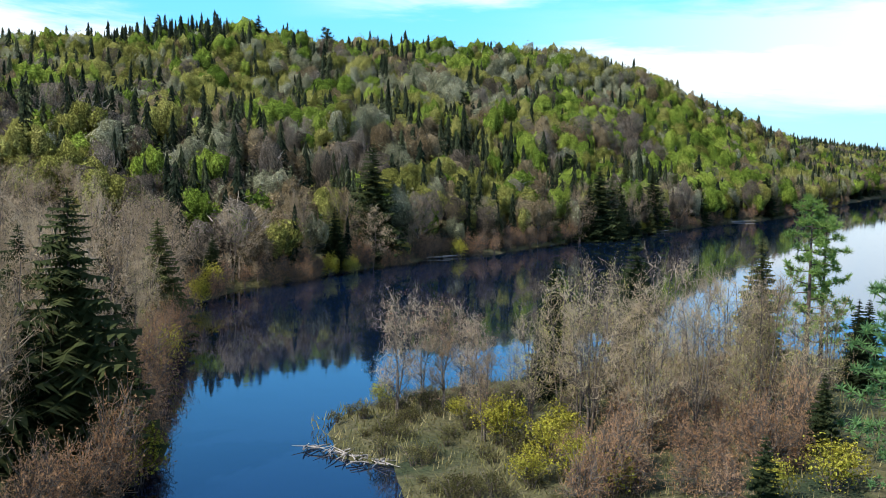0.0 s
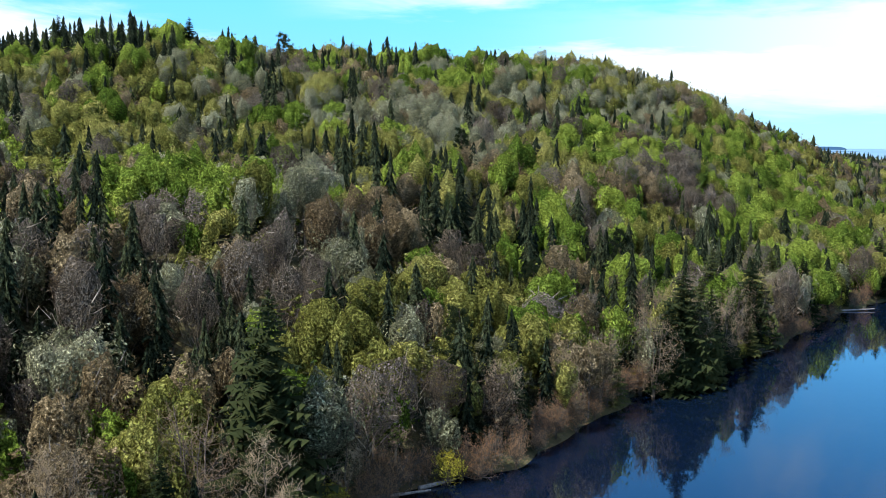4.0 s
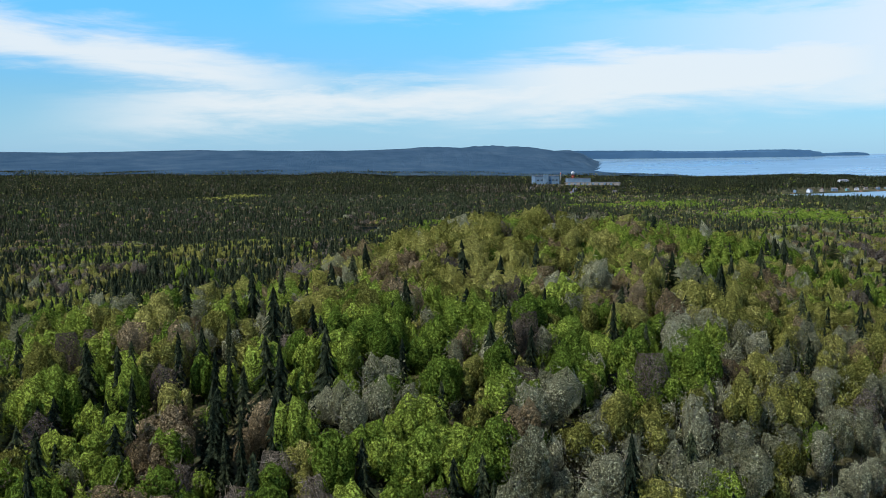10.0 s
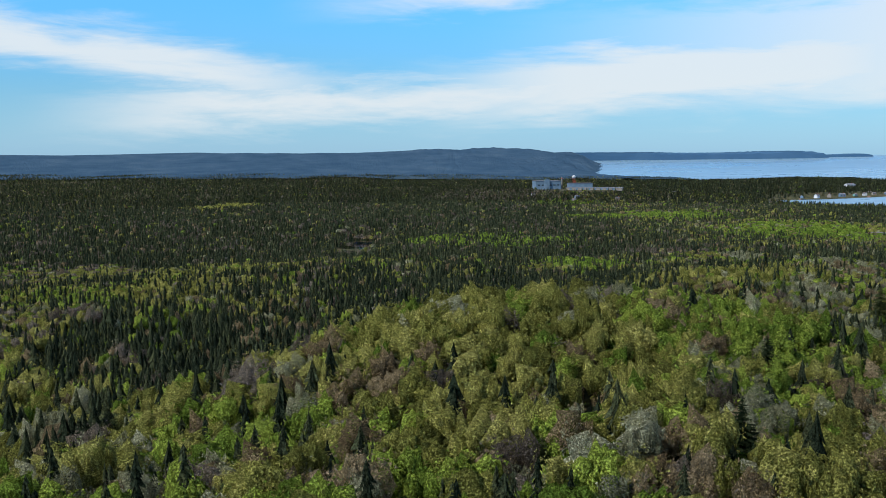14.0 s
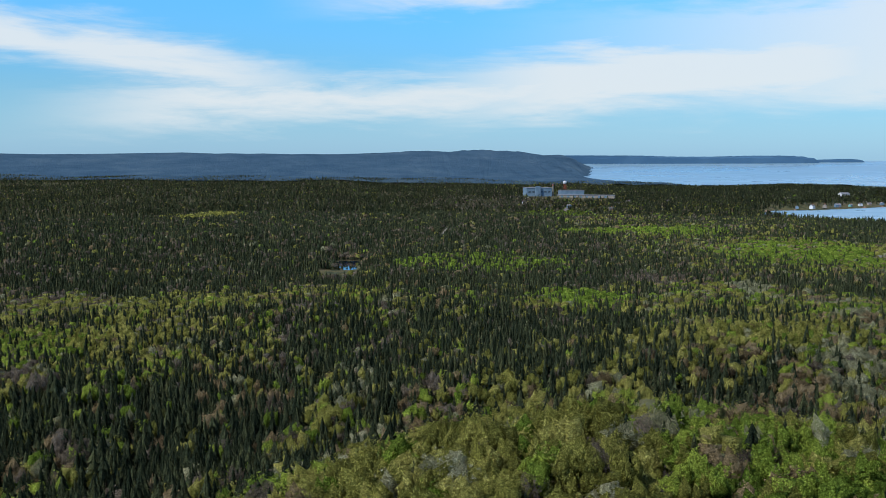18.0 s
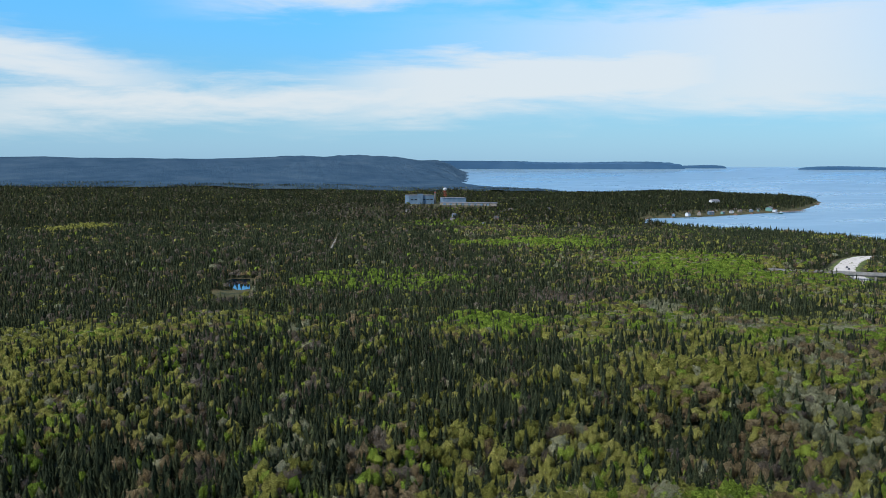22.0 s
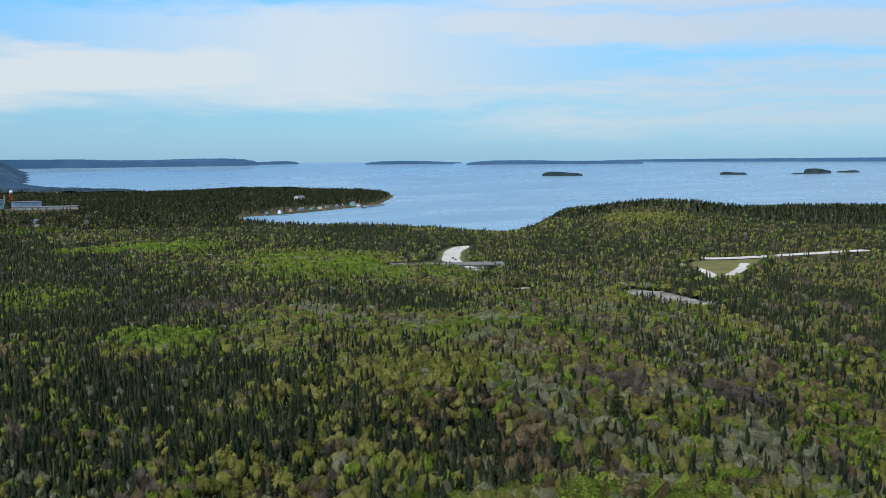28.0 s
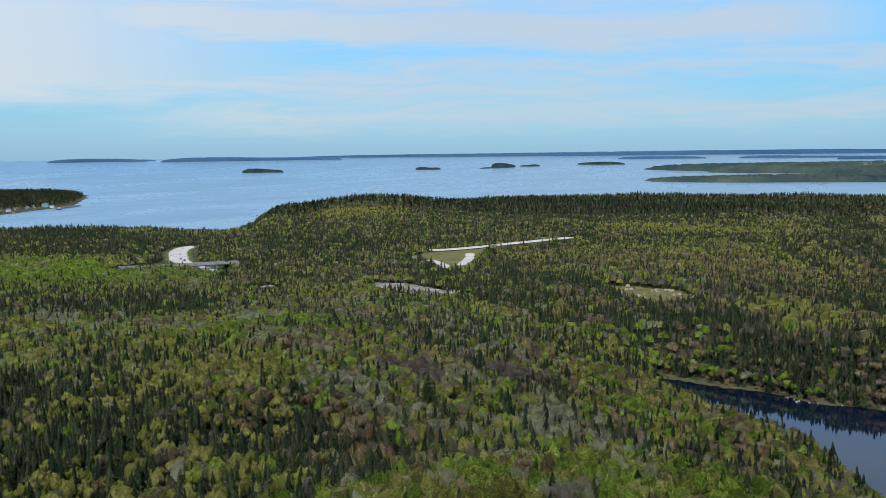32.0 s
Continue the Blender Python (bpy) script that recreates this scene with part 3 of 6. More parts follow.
def dome(r, spread, sides=5, full=False):
    """A small far crown: an uneven rounded dome, one unit high."""
    a = r.uniform(0, 6.28) + np.arange(sides) * 6.283 / sides
    rad = spread * r.uniform(0.75, 1.2, sides)
    rings, ways = [np.stack([rad * np.cos(a), rad * np.sin(a), r.uniform(0.34, 0.62, sides)], 1)], [np.stack([np.cos(a), np.sin(a), 0 * a + 0.35], 1)]
    if full:
        b = a + r.uniform(-0.3, 0.3, sides)
        rad2 = spread * r.uniform(0.5, 0.8, sides)
        rings.append(np.stack([rad2 * np.cos(b), rad2 * np.sin(b), r.uniform(0.74, 0.92, sides)], 1))
        ways.append(np.stack([0.7 * np.cos(b), 0.7 * np.sin(b), 0 * b + 0.8], 1))
    v = np.concatenate(rings + [[(r.normal(0, 0.04), r.normal(0, 0.04), 0.94)]])
    d = np.concatenate(ways + [[(0, 0, 1.0)]])
    f = []
    for q in range(len(rings)):
        for k in range(sides):
            i, j = q * sides + k, q * sides + (k + 1) % sides
            f += [(i, j, i + sides), (j, j + sides, i + sides)] if q + 1 < len(rings) else [(i, j, len(v) - 1)]
    return v, np.array(f), d / np.linalg.norm(d, axis=1)[:, None]


def fans(r, n, spread, width=0.004, length=0.13, limbs=6):
    """Bare stems and a haze of fine upswept twigs, one unit high."""
    out = []
    fork = np.array([0, 0, r.uniform(0.15, 0.3)])
    out += stick((0, 0, 0), fork, width * 2.4, width * 2.0, r)
    ends = []
    for k in range(limbs):
        a, f = k * 2.4 + r.uniform(-0.5, 0.5), (k + 0.5) / limbs
        e = np.array([spread * (1.05 - 0.8 * f ** 1.5) * r.uniform(0.6, 1.0) * math.cos(a), spread * (1.05 - 0.8 * f ** 1.5) * r.uniform(0.6, 1.0) * math.sin(a), 0.55 + 0.36 * f])
        s_ = fork + np.array([0, 0, f * 0.25])
        out += stick(s_, e, width * 1.3, width * 0.5, r)
        for q in np.linspace(0.25, 1.0, 6):
            ends.append(s_ + (e - s_) * q)
    ends = np.array(ends)
    at = ends[r.randint(0, len(ends), n)] + r.normal(0, 0.045, (n, 3))
    d = at * np.array([1.6, 1.6, 0]) + np.array([0, 0, 0.35]) + r.normal(0, 0.3, (n, 3))
    d *= length * r.uniform(0.5, 1.3, (n, 1)) / np.linalg.norm(d, axis=1)[:, None]
    u = np.cross(d, r.normal(0, 1, (n, 3)))
    u *= width * r.uniform(0.6, 1.2, (n, 1)) / (np.linalg.norm(u, axis=1)[:, None] + 1e-9)
    return np.concatenate([np.array(out), np.stack([at - u, at + u, at + d], 1)])


def soup(tris, r, **kw):
    n = len(tris)
    return tris.reshape(-1, 3), np.arange(3 * n).reshape(-1, 3), np.repeat(outward(tris, r, **kw), 3, 0)


SHAPES = {}
r = np.random.RandomState(4)
# detail 0: passed closely; 1 and 2: middle distance; 3: far; 4: very far
for kind, wide_, core, sprays, size_ in (("green", 0.28, 5, 220, 0.027), ("olive", 0.30, 4, 220, 0.025), ("rust", 0.30, 3, 200, 0.024), ("silver", 0.30, 2, 250, 0.022), ("bare", 0.30, 1, 170, 0.021)):
    SHAPES[kind] = [[airy_crown(r, core, sprays, size_, wide_, 0.28, 0.86) for _ in range(9)],
                    [airy_crown(r, 3, 64, 0.036, wide_ * 1.04, 0.32, 0.86, True) for _ in range(12)],
                    [airy_crown(r, 3, 18, 0.052, wide_ * 1.04, 0.38, 0.92, True) for _ in range(12)],
                    [dome(r, wide_ * 1.38, 5, True) for _ in range(14)], [soup(crown_shape(r, 2, 4, 0.26, 0.3), r) for _ in range(4)]]
SHAPES["twig"] = [[soup(fans(r, 110, 0.26, 0.0042), r) for _ in range(7)]]
SHAPES["limb"] = [[soup(fans(r, 40, 0.24, 0.0036), r) for _ in range(5)]]
SHAPES["spruce"] = [[soup(q, r, lift=0.5, wild=0.25) for q in level] for level in
                    ([spruce_shape(r, 12, 8, r.uniform(0.15, 0.22)) for _ in range(9)], [spruce_shape(r, 6, 6, r.uniform(0.16, 0.24)) for _ in range(9)], [spruce_shape(r, 5, 5, r.uniform(0.17, 0.24)) for _ in range(9)],
                     [spruce_shape(r, 2, 4, r.uniform(0.14, 0.20)) for _ in range(12)], [spruce_shape(r, 1, 3, 0.28)[::2] for _ in range(4)])]

SINGLES = [(-13.1, 41.0, 4), (-32.8, 285.4, 4), (-47.9, 264.4, 3), (39.6, 344.4, 3), (55.3, 386.6, 3), (53.2, 437.7, 3), (13.6, 295, 2), (86, 445, 3), (-7.3, 121.5, 4), (-68, 1003, 20), (-67, 980, 16), (-66, 956, 14)]   # room kept for trees that stand out: x, y, radius


# stands of one sort: centre, half widths across and along, heading, sort, share
SLOPE_STANDS = [(-25, 171, 8, 13, -18, "green", 0.75), (-39, 185, 5, 13, -22, "green", 0.40), (-9, 165, 5, 6, -8, "silver", 0.80), (-17, 238, 8, 13, -7, "silver", 0.60),
    (-1, 244, 8, 24, -2, "silver", 0.55), (-42, 206, 12, 17, -20, "olive", 0.40), (-7, 197, 5, 16, -5, "spruce", 0.70), (43, 246, 6, 21, 14, "bare", 0.85),
    (30, 254, 7, 22, 9, "green", 0.60), (76, 296, 11, 31, 19, "green", 0.60), (29, 216, 8, 18, 11, "rust", 0.28), (12, 229, 6, 18, 4, "silver", 0.50),
    (42, 307, 14, 17, 10, "silver", 0.50), (-14, 284, 6, 12, -5, "rust", 0.37), (9, 264, 8, 16, 2, "olive", 0.50), (-12, 152, 5, 6, -12, "bare", 0.70)]
HILL_STANDS = [(-23, 154, 5, 6, -20, "bare", 0.60), (-18, 270, 9, 15, -9, "green", 0.45), (-1, 238, 7, 12, -3, "silver", 0.55), (-14, 272, 5, 11, -7, "rust", 0.43),
    (25, 292, 11, 9, 7, "silver", 0.45), (35, 255, 9, 14, 13, "green", 0.55), (46, 241, 6, 10, 19, "bare", 0.80), (-14, 223, 5, 7, -11, "silver", 0.50),
    (-36, 318, 12, 32, -19, "green", 0.20), (-13, 303, 8, 23, -11, "spruce", 0.50), (31, 316, 11, 13, 10, "green", 0.50), (23, 287, 8, 6, 9, "silver", 0.50),
    (6, 288, 5, 6, -2, "green", 0.50), (72, 352, 6, 20, 22, "rust", 0.22), (12, 400, 22, 52, 1, "olive", 0.65), (31, 362, 10, 19, 10, "olive", 0.35)]
PLAIN_STANDS = [(1, 377, 9, 9, -4, "rust", 0.22), (123, 557, 11, 28, 19, "silver", 0.45), (-146, 643, 22, 51, -21, "green", 0.45), (-51, 512, 21, 50, -12, "spruce", 0.55),
    (55, 384, 13, 25, 17, "green", 0.35), (-1, 463, 16, 41, -3, "rust", 0.22), (47, 462, 13, 35, 11, "green", 0.35), (81, 559, 15, 23, 14, "olive", 0.40),
    (90, 474, 8, 25, 22, "silver", 0.50), (-68, 543, 42, 62, -16, "spruce", 0.45), (258, 1085, 38, 85, 17, "green", 0.42), (317, 1049, 28, 65, 22, "green", 0.70),
    (191, 863, 14, 24, 17, "silver", 0.80), (91, 542, 19, 14, 17, "rust", 0.28), (81, 795, 27, 37, 8, "green", 0.70), (40, 1036, 61, 75, 2, "green", 0.40)]
FAR_STANDS = [(-125, 799, 90, 53, -14, "olive", 0.35), (-114, 667, 40, 29, -18, "olive", 0.40), (194, 1355, 63, 42, 10, "green", 0.70), (170, 1684, 49, 75, 7, "green", 0.70),
    (-309, 1608, 47, 38, -13, "olive", 0.70), (10, 900, 126, 31, 0, "spruce", 0.60), (92, 2073, 123, 247, 3, "bare", 0.40), (82, 802, 23, 37, 13, "green", 0.70),
    (310, 1130, 55, 118, 23, "green", 0.42), (252, 1335, 54, 56, 15, "green", 0.60), (253, 858, 58, 41, 27, "spruce", 0.75), (179, 814, 9, 27, 23, "silver", 0.80),
    (144, 914, 21, 35, 16, "bare", 0.60), (103, 607, 39, 25, 24, "olive", 0.50), (42, 584, 25, 22, 15, "spruce", 0.55), (155, 625, 31, 10, 31, "rust", 0.25)]
RISE_STANDS = [(93, 563, 19, 10, 26, "rust", 0.25), (172, 565, 18, 14, 39, "silver", 0.70), (525, 1464, 72, 69, 26, "spruce", 0.90), (21, 770, 72, 44, 6, "spruce", 0.40),
    (224, 728, 33, 56, 38, "green", 0.55), (239, 748, 15, 39, 38, "silver", 0.70), (165, 568, 13, 11, 46, "bare", 0.90), (214, 558, 17, 10, 53, "bare", 0.90),
    (88, 602, 45, 19, 32, "olive", 0.45), (165, 512, 9, 22, 54, "silver", 0.70), (152, 480, 9, 22, 58, "silver", 0.50), (80, 548, 26, 20, 37, "spruce", 0.60),
    (48, 589, 19, 26, 27, "spruce", 0.35), (91, 516, 13, 25, 43, "rust", 0.25), (356, 589, 78, 26, 60, "spruce", 0.70), (266, 652, 41, 37, 47, "spruce", 0.50)]
BAY_STANDS = [(236, 834, 50, 23, 32, "spruce", 0.75), (867, 1309, 54, 88, 44, "olive", 0.60), (1219, 1125, 345, 164, 59, "spruce", 0.85), (684, 744, 118, 147, 62, "olive", 0.22),
    (620, 663, 97, 100, 65, "rust", 0.25), (971, 829, 131, 47, 65, "olive", 0.50), (614, 1099, 71, 69, 42, "spruce", 0.70), (314, 1020, 82, 78, 30, "green", 0.42),
    (403, 707, 41, 67, 52, "spruce", 0.50), (337, 516, 44, 10, 66, "spruce", 0.75), (417, 528, 24, 42, 69, "olive", 0.50), (-75, 258, 30, 14, 0, "spruce", 0.75),
    (900, 2500, 600, 800, 0, "spruce", 0.80), (430, 1260, 110, 120, 0, "spruce", 0.60), (20, 178, 22, 14, 0, "spruce", 0.50), (60, 335, 26, 16, 0, "olive", 0.50)]
ODD_STANDS = [(-42, 455, 34, 60, 0, "spruce", 0.60), (15, 640, 75, 80, 0, "spruce", 0.55), (12, 404, 34, 22, 0, "olive", 0.45), (70, 410, 30, 30, 0, "green", 0.35),
    (-56, 152, 10, 29, -21, "spruce", 0.55), (-32, 133, 9, 27, -14, "spruce", 0.35), (71, 273, 19, 46, 14, "green", 0.40), (41, 206, 6, 16, 17, "spruce", 0.60), (3, 175, 5, 6, 0, "spruce", 0.50), (-9, 144, 9, 11, -6, "spruce", 0.30)]
KINDS = ("spruce", "green", "silver", "olive", "rust", "bare")


def kind_of(x, y, r):
    """Which sort of tree stands where: a mixture for each part of the country, gathered into clusters and single stands."""
    n, z = len(x), height(x, y)
    slope = 1 - smooth(y, 325, 350)
    left = smooth(130 - x, 0, 60)
    coast = inside_by(x, y, COAST)
    mixes = [((0.30, 0.13, 0.08, 0.28, 0.12, 0.09), np.ones(n)),                                        # rolling country
             ((0.58, 0.07, 0.04, 0.17, 0.04, 0.10), left * smooth(y, 380, 470)),                        # the plain before the dark woods
             ((0.66, 0.05, 0.03, 0.15, 0.03, 0.08), smooth(y, 520, 620) * smooth(x, -90, -40) * (1 - smooth(x, 60, 110))),
             ((0.11, 0.32, 0.11, 0.33, 0.10, 0.03), (1 - slope) * smooth(z, 27, 33) * smooth(x, -50, -10)),   # top of the hill
             ((0.72, 0.03, 0.01, 0.10, 0.06, 0.08), smooth(x - 0.1 * y, 230, 330)),                     # towards the bay
             ((0.885, 0.005, 0.005, 0.02, 0.015, 0.07), smooth(y + 30 * waves(x, y, 120, 7), 800, 880) * (1 - smooth(x, 120, 330))),   # dark woods
             ((0.74, 0.03, 0.01, 0.09, 0.03, 0.10), smooth(y, 1150, 1300) * smooth(x, 120, 330)),
             ((0.21, 0.27, 0.15, 0.24, 0.05, 0.08), slope),                                             # the hillside above the lake
             ((0.26, 0.10, 0.11, 0.16, 0.09, 0.28), slope * (1 - smooth(y, 150, 215))),
             ((0.70, 0.06, 0.02, 0.13, 0.03, 0.06), (1 - smooth(coast, 50, 130)) * smooth(y, 1000, 1200))]
    share = np.zeros((6, n))
    for mix_, mask in mixes:
        mix_ = (mix_[0] * 1.15,) + mix_[1:]
        share = share + (np.array(mix_)[:, None] - share) * mask
    grow = 1 + 0.8 * smooth(y, 400, 800)
    for k in range(6):
        field = waves(x / grow, y / grow, 30, 50 + k) + 0.8 * waves(x / grow, y / grow, 85, 60 + k)
        share[k] *= np.exp((1.15 if k else 0.85) * (1 - 0.45 * smooth(y, 800, 1000)) * field)
    share /= share.sum(0)
    edge = 0.28 * waves(x, y, 30, 40)
    for sx, sy, across, along, head, kind, most in SLOPE_STANDS + HILL_STANDS + PLAIN_STANDS + FAR_STANDS + RISE_STANDS + BAY_STANDS + ODD_STANDS:
        c, q = math.cos(radians(head)), math.sin(radians(head))
        d = np.hypot(((x - sx) * c - (y - sy) * q) / across, ((x - sx) * q + (y - sy) * c) / along) + edge
        m = most * (1 - smooth(d, 0.75, 1.2))
        share = share * (1 - m)
        share[KINDS.index(kind)] += m
    pick = (np.cumsum(share, 0) < r.uniform(0, 1, n) * share.sum(0)).sum(0)
    return np.array(KINDS, dtype=object)[np.minimum(pick, 5)]


def scatter(r, x0, x1, y0, y1, area):
    """Jittered places, one to each cell of that many square metres."""
    s = math.sqrt(area)
    gx, gy = np.meshgrid(np.arange(x0, x1, s), np.arange(y0, y1, s))
    x, y = gx.ravel(), gy.ravel()
    return x + r.uniform(-0.5, 0.5, x.shape) * s, y + r.uniform(-0.5, 0.5, y.shape) * s


def wedge(x, y, ax, ay, lo, hi):
    a = np.degrees(np.arctan2(x - ax, y - ay))
    return (a > lo) & (a < hi)


def in_sight(x, y):
    return wedge(x, y, -18, -45, -27, 30) | wedge(x, y, -95, 250, -29, 80)


stands = {}


def plant(x, y, kinds, detail, r, tall=1.0):
    """Adds trees to the stands of their sort."""
    z = height(x, y)
    h = np.where(kinds == "spruce", r.triangular(3.8, 6.8, 10.4, len(x)), r.triangular(3.7, 6.0, 9.2, len(x))) * tall
    if detail > 1:
        h = np.where(kinds == "spruce", h, (5.7 + 0.45 * (h / tall - 5.7)) * tall)
    wd = h * r.uniform(0.72, 1.22, len(x)) * np.where((kinds != "spruce") & (detail > 1), 1.18, 1.0)
    turn_ = r.uniform(0, 6.283, len(x))
    # far hardwoods keep to darker tints, for the shade their plain domes lack
    own = r.uniform(0, 1 if detail < 3 else 0.66, len(x))
    # far spruces get lighter tints, haze put into their colour
    own = np.where((kinds == "spruce") & (detail > 2), 0.35 + own, own)
    for kind in SHAPES:
        if kind == "limb":
            pick = np.nonzero((kinds == "silver") | (kinds == "rust"))[0] if detail < 1 else []
        elif kind == "twig":
            pick = np.nonzero(kinds == "bare")[0] if detail < 1 else []
        else:
            pick = np.nonzero(kinds == kind)[0]
        if not len(pick):
            continue
        shapes = SHAPES[kind][detail]
        which = r.randint(0, len(shapes), len(pick))
        for q, (sv, sf, sn) in enumerate(shapes):
            idx = pick[which == q]
            m = len(idx)
            if not m:
                continue
            ca, sa = np.cos(turn_[idx])[:, None], np.sin(turn_[idx])[:, None]
            vx = (sv[None, :, 0] * ca - sv[None, :, 1] * sa) * wd[idx][:, None] + x[idx][:, None]
            vy = (sv[None, :, 0] * sa + sv[None, :, 1] * ca) * wd[idx][:, None] + y[idx][:, None]
            vz = sv[None, :, 2] * h[idx][:, None] + (z[idx] - 0.15)[:, None]
            if detail == 4:
                vx, vy, vz = drawn_in(vx, vy, vz)
            away = np.stack([sn[None, :, 0] * ca - sn[None, :, 1] * sa, sn[None, :, 0] * sa + sn[None, :, 1] * ca, sn[None, :, 2] + 0 * ca], -1)
            f = (sf[None] + (np.arange(m) * len(sv))[:, None, None]).reshape(-1, 3)
            stands.setdefault(kind, []).append((np.stack([vx, vy, vz], -1).reshape(-1, 3).astype(np.float32), f.astype(np.int32),
                                                away.reshape(-1, 3).astype(np.float32), np.clip(np.repeat(own[idx], len(sf)) + r.normal(0, 0.13, m * len(sf)), 0, 1).astype(np.float32)))


def standing_room(x, y, gap=0.5):
    lake, sea, pond = water_by(x, y)
    ok = (lake > gap) & (sea > gap * 2) & (pond > gap * 8)
    for poly, z, clear in PADS:
        ok &= inside_by(x, y, poly) < -clear
    for bx, by, rad in SINGLES:
        ok &= np.hypot(x - bx, y - by) > rad
    return ok


r = np.random.RandomState(11)
# the hillside over which the camera rises
x, y = scatter(r, -150, 190, 20, 360, 7.2)
ok = in_sight(x, y) & standing_room(x, y) & (inside_by(x, y, POINT) < 0) & (y < 335) & ~((y < 98) & (x > -40 - 0.1 * y))
x, y = x[ok], y[ok]
plant(x, y, kind_of(x, y, r), 0, r, 1.12)
# the ridge and the country round it
x, y = scatter(r, -420, 640, 300, 900, 7.6)
d = np.hypot(x + 40, y - 320)
ok = in_sight(x, y) & standing_room(x, y) & (y >= 335) & (d < 440)
x, y, d = x[ok], y[ok], d[ok]
kinds = kind_of(x, y, r)
for detail, ring_ in ((1, d < 250), (2, d >= 250)):
    plant(x[ring_], y[ring_], kinds[ring_], detail, r, 1.15 - 0.12 * smooth(y[ring_], 440, 560))
for area, near_, far_ in ((8.4, 440, 800), (13.5, 800, 1350)):
    x, y = scatter(r, -900, 1500, 300, 1800, area)
    d = np.hypot(x + 40, y - 320)
    ok = in_sight(x, y) & (d >= near_) & (d < far_)
    x, y = x[ok], y[ok]
    ok = standing_room(x, y)
    x, y = x[ok], y[ok]
    plant(x, y, kind_of(x, y, r), 3, r)
x, y = scatter(r, -2600, 2100, 300, 3400, 62.0)
d = np.hypot(x + 40, y - 320)
ok = in_sight(x, y) & standing_room(x, y, 4) & (d >= 1350)
x, y = x[ok], y[ok]
plant(x, y, kind_of(x, y, r), 4, r, 1.0)

NAMES = {"spruce": ("spruce_wood", "dense dark green spruces and firs covering the hills"), "green": ("birch_wood", "birches and aspens in fresh bright green leaf"),
         "silver": ("aspen_wood", "grey-green aspens with silvery opening leaves"), "olive": ("alder_wood", "olive and yellow-green hardwoods coming into leaf"),
         "rust": ("red_maple_wood", "red maples with rusty brown spring buds"), "bare": ("bare_hardwood_wood", "leafless grey-brown hardwoods with fine twigs")}


def triangle_mesh(name, v, f, mat, tint=None, away=None):
    me = bpy.data.meshes.new(name)
    me.vertices.add(len(v))
    me.vertices.foreach_set("co", np.ascontiguousarray(v, np.float32).ravel())
    me.loops.add(len(f) * 3)
    me.loops.foreach_set("vertex_index", np.ascontiguousarray(f, np.int32).ravel())
    me.polygons.add(len(f))
    me.polygons.foreach_set("loop_start", np.arange(0, len(f) * 3, 3, dtype=np.int32))
    if tint is not None:
        me.attributes.new("tint", "FLOAT", "FACE").data.foreach_set("value", tint)
    if away is not None:
        me.attributes.new("outward", "FLOAT_VECTOR", "POINT").data.foreach_set("vector", np.ascontiguousarray(away, np.float32).ravel())
    me.materials.append(mat)
    me.update()
    return new(name, me)


def triangle_soup(name, v, tint, mat):
    return triangle_mesh(name, v, np.arange(len(v)).reshape(-1, 3), mat, tint)


m_limb, n = material("grey_limbs")
surface(n, n.ramp(n.noise(place_of(n), 3.0, 4), (0.35, (0.10, 0.085, 0.075)), (0.65, (0.24, 0.21, 0.18))), 0.9, spec=0.15)
LEAF["limb"] = m_limb
LEAF["twig"] = leafy("bare_twigs", (0.0, (0.11, 0.085, 0.060)), (0.5, (0.19, 0.155, 0.115)), (1.0, (0.29, 0.25, 0.20)), through_leaf=0.4, soft=False)
NAMES["twig"] = ("bare_maple_wood", "leafless grey-brown maples with fine twigs on the slope")
NAMES["limb"] = ("bare_branches", "grey stems and branches of the leafless hardwoods")
for kind, parts in stands.items():
    first = np.cumsum([0] + [len(p[0]) for p in parts[:-1]])
    v, away, tint = (np.concatenate([p[i] for p in parts]) for i in (0, 2, 3))
    f = np.concatenate([p[1] + o for p, o in zip(parts, first)])
    tagged(triangle_mesh(NAMES[kind][0], v, f, LEAF[kind], tint, None if kind in ("limb", "twig") else away), NAMES[kind][1], "forest", kind="stuff")
stands.clear()

# ---------------------------------------------------------------- single trees and the near shore


def part(name, tris, mat, parent, label="", loose=False):
    """One mesh under a thing, from an (n, 3, 3) array of triangles or from points, faces and outward directions."""
    if isinstance(tris, tuple):
        ob = triangle_mesh(name, tris[0], tris[1], mat, None, tris[2])
    else:
        tris = np.asarray(tris, np.float32).reshape(-1, 3, 3)
        ob = triangle_soup(name, tris.reshape(-1, 3), None, mat)
        if loose:
            tagged(ob, kind="stuff")
    ob.parent = parent
    if label:
        tagged(ob, label)
    return ob


def tube(points, radii, sides=6):
    """A bent, tapered round limb."""
    rings = []
    for k, (p, rad) in enumerate(zip(points, radii)):
        d = np.array(points[min(k + 1, len(points) - 1)], float) - np.array(points[max(k - 1, 0)], float)
        u = np.cross(d, (0.31, 0.87, 0.11))
        u /= np.linalg.norm(u) + 1e-9
        v = np.cross(d, u)
        v /= np.linalg.norm(v) + 1e-9
        a = np.arange(sides) * 6.2832 / sides
        rings.append(np.array(p) + rad * (np.cos(a)[:, None] * u + np.sin(a)[:, None] * v))
    out = []
    for q, s in zip(rings, rings[1:]):
        for i in range(sides):
            j = (i + 1) % sides
            out += [(q[i], q[j], s[j]), (q[i], s[j], s[i])]
    return out


def bark(name, dark, light, scale=9.0):
    m, n = material(name)
    p = place_of(n)
    g = n.noise(p, scale, 5, 0.6)
    surface(n, n.ramp(g, (0.35, dark), (0.65, light)), 0.9, g, 0.6, 0.02, spec=0.2)
    return m


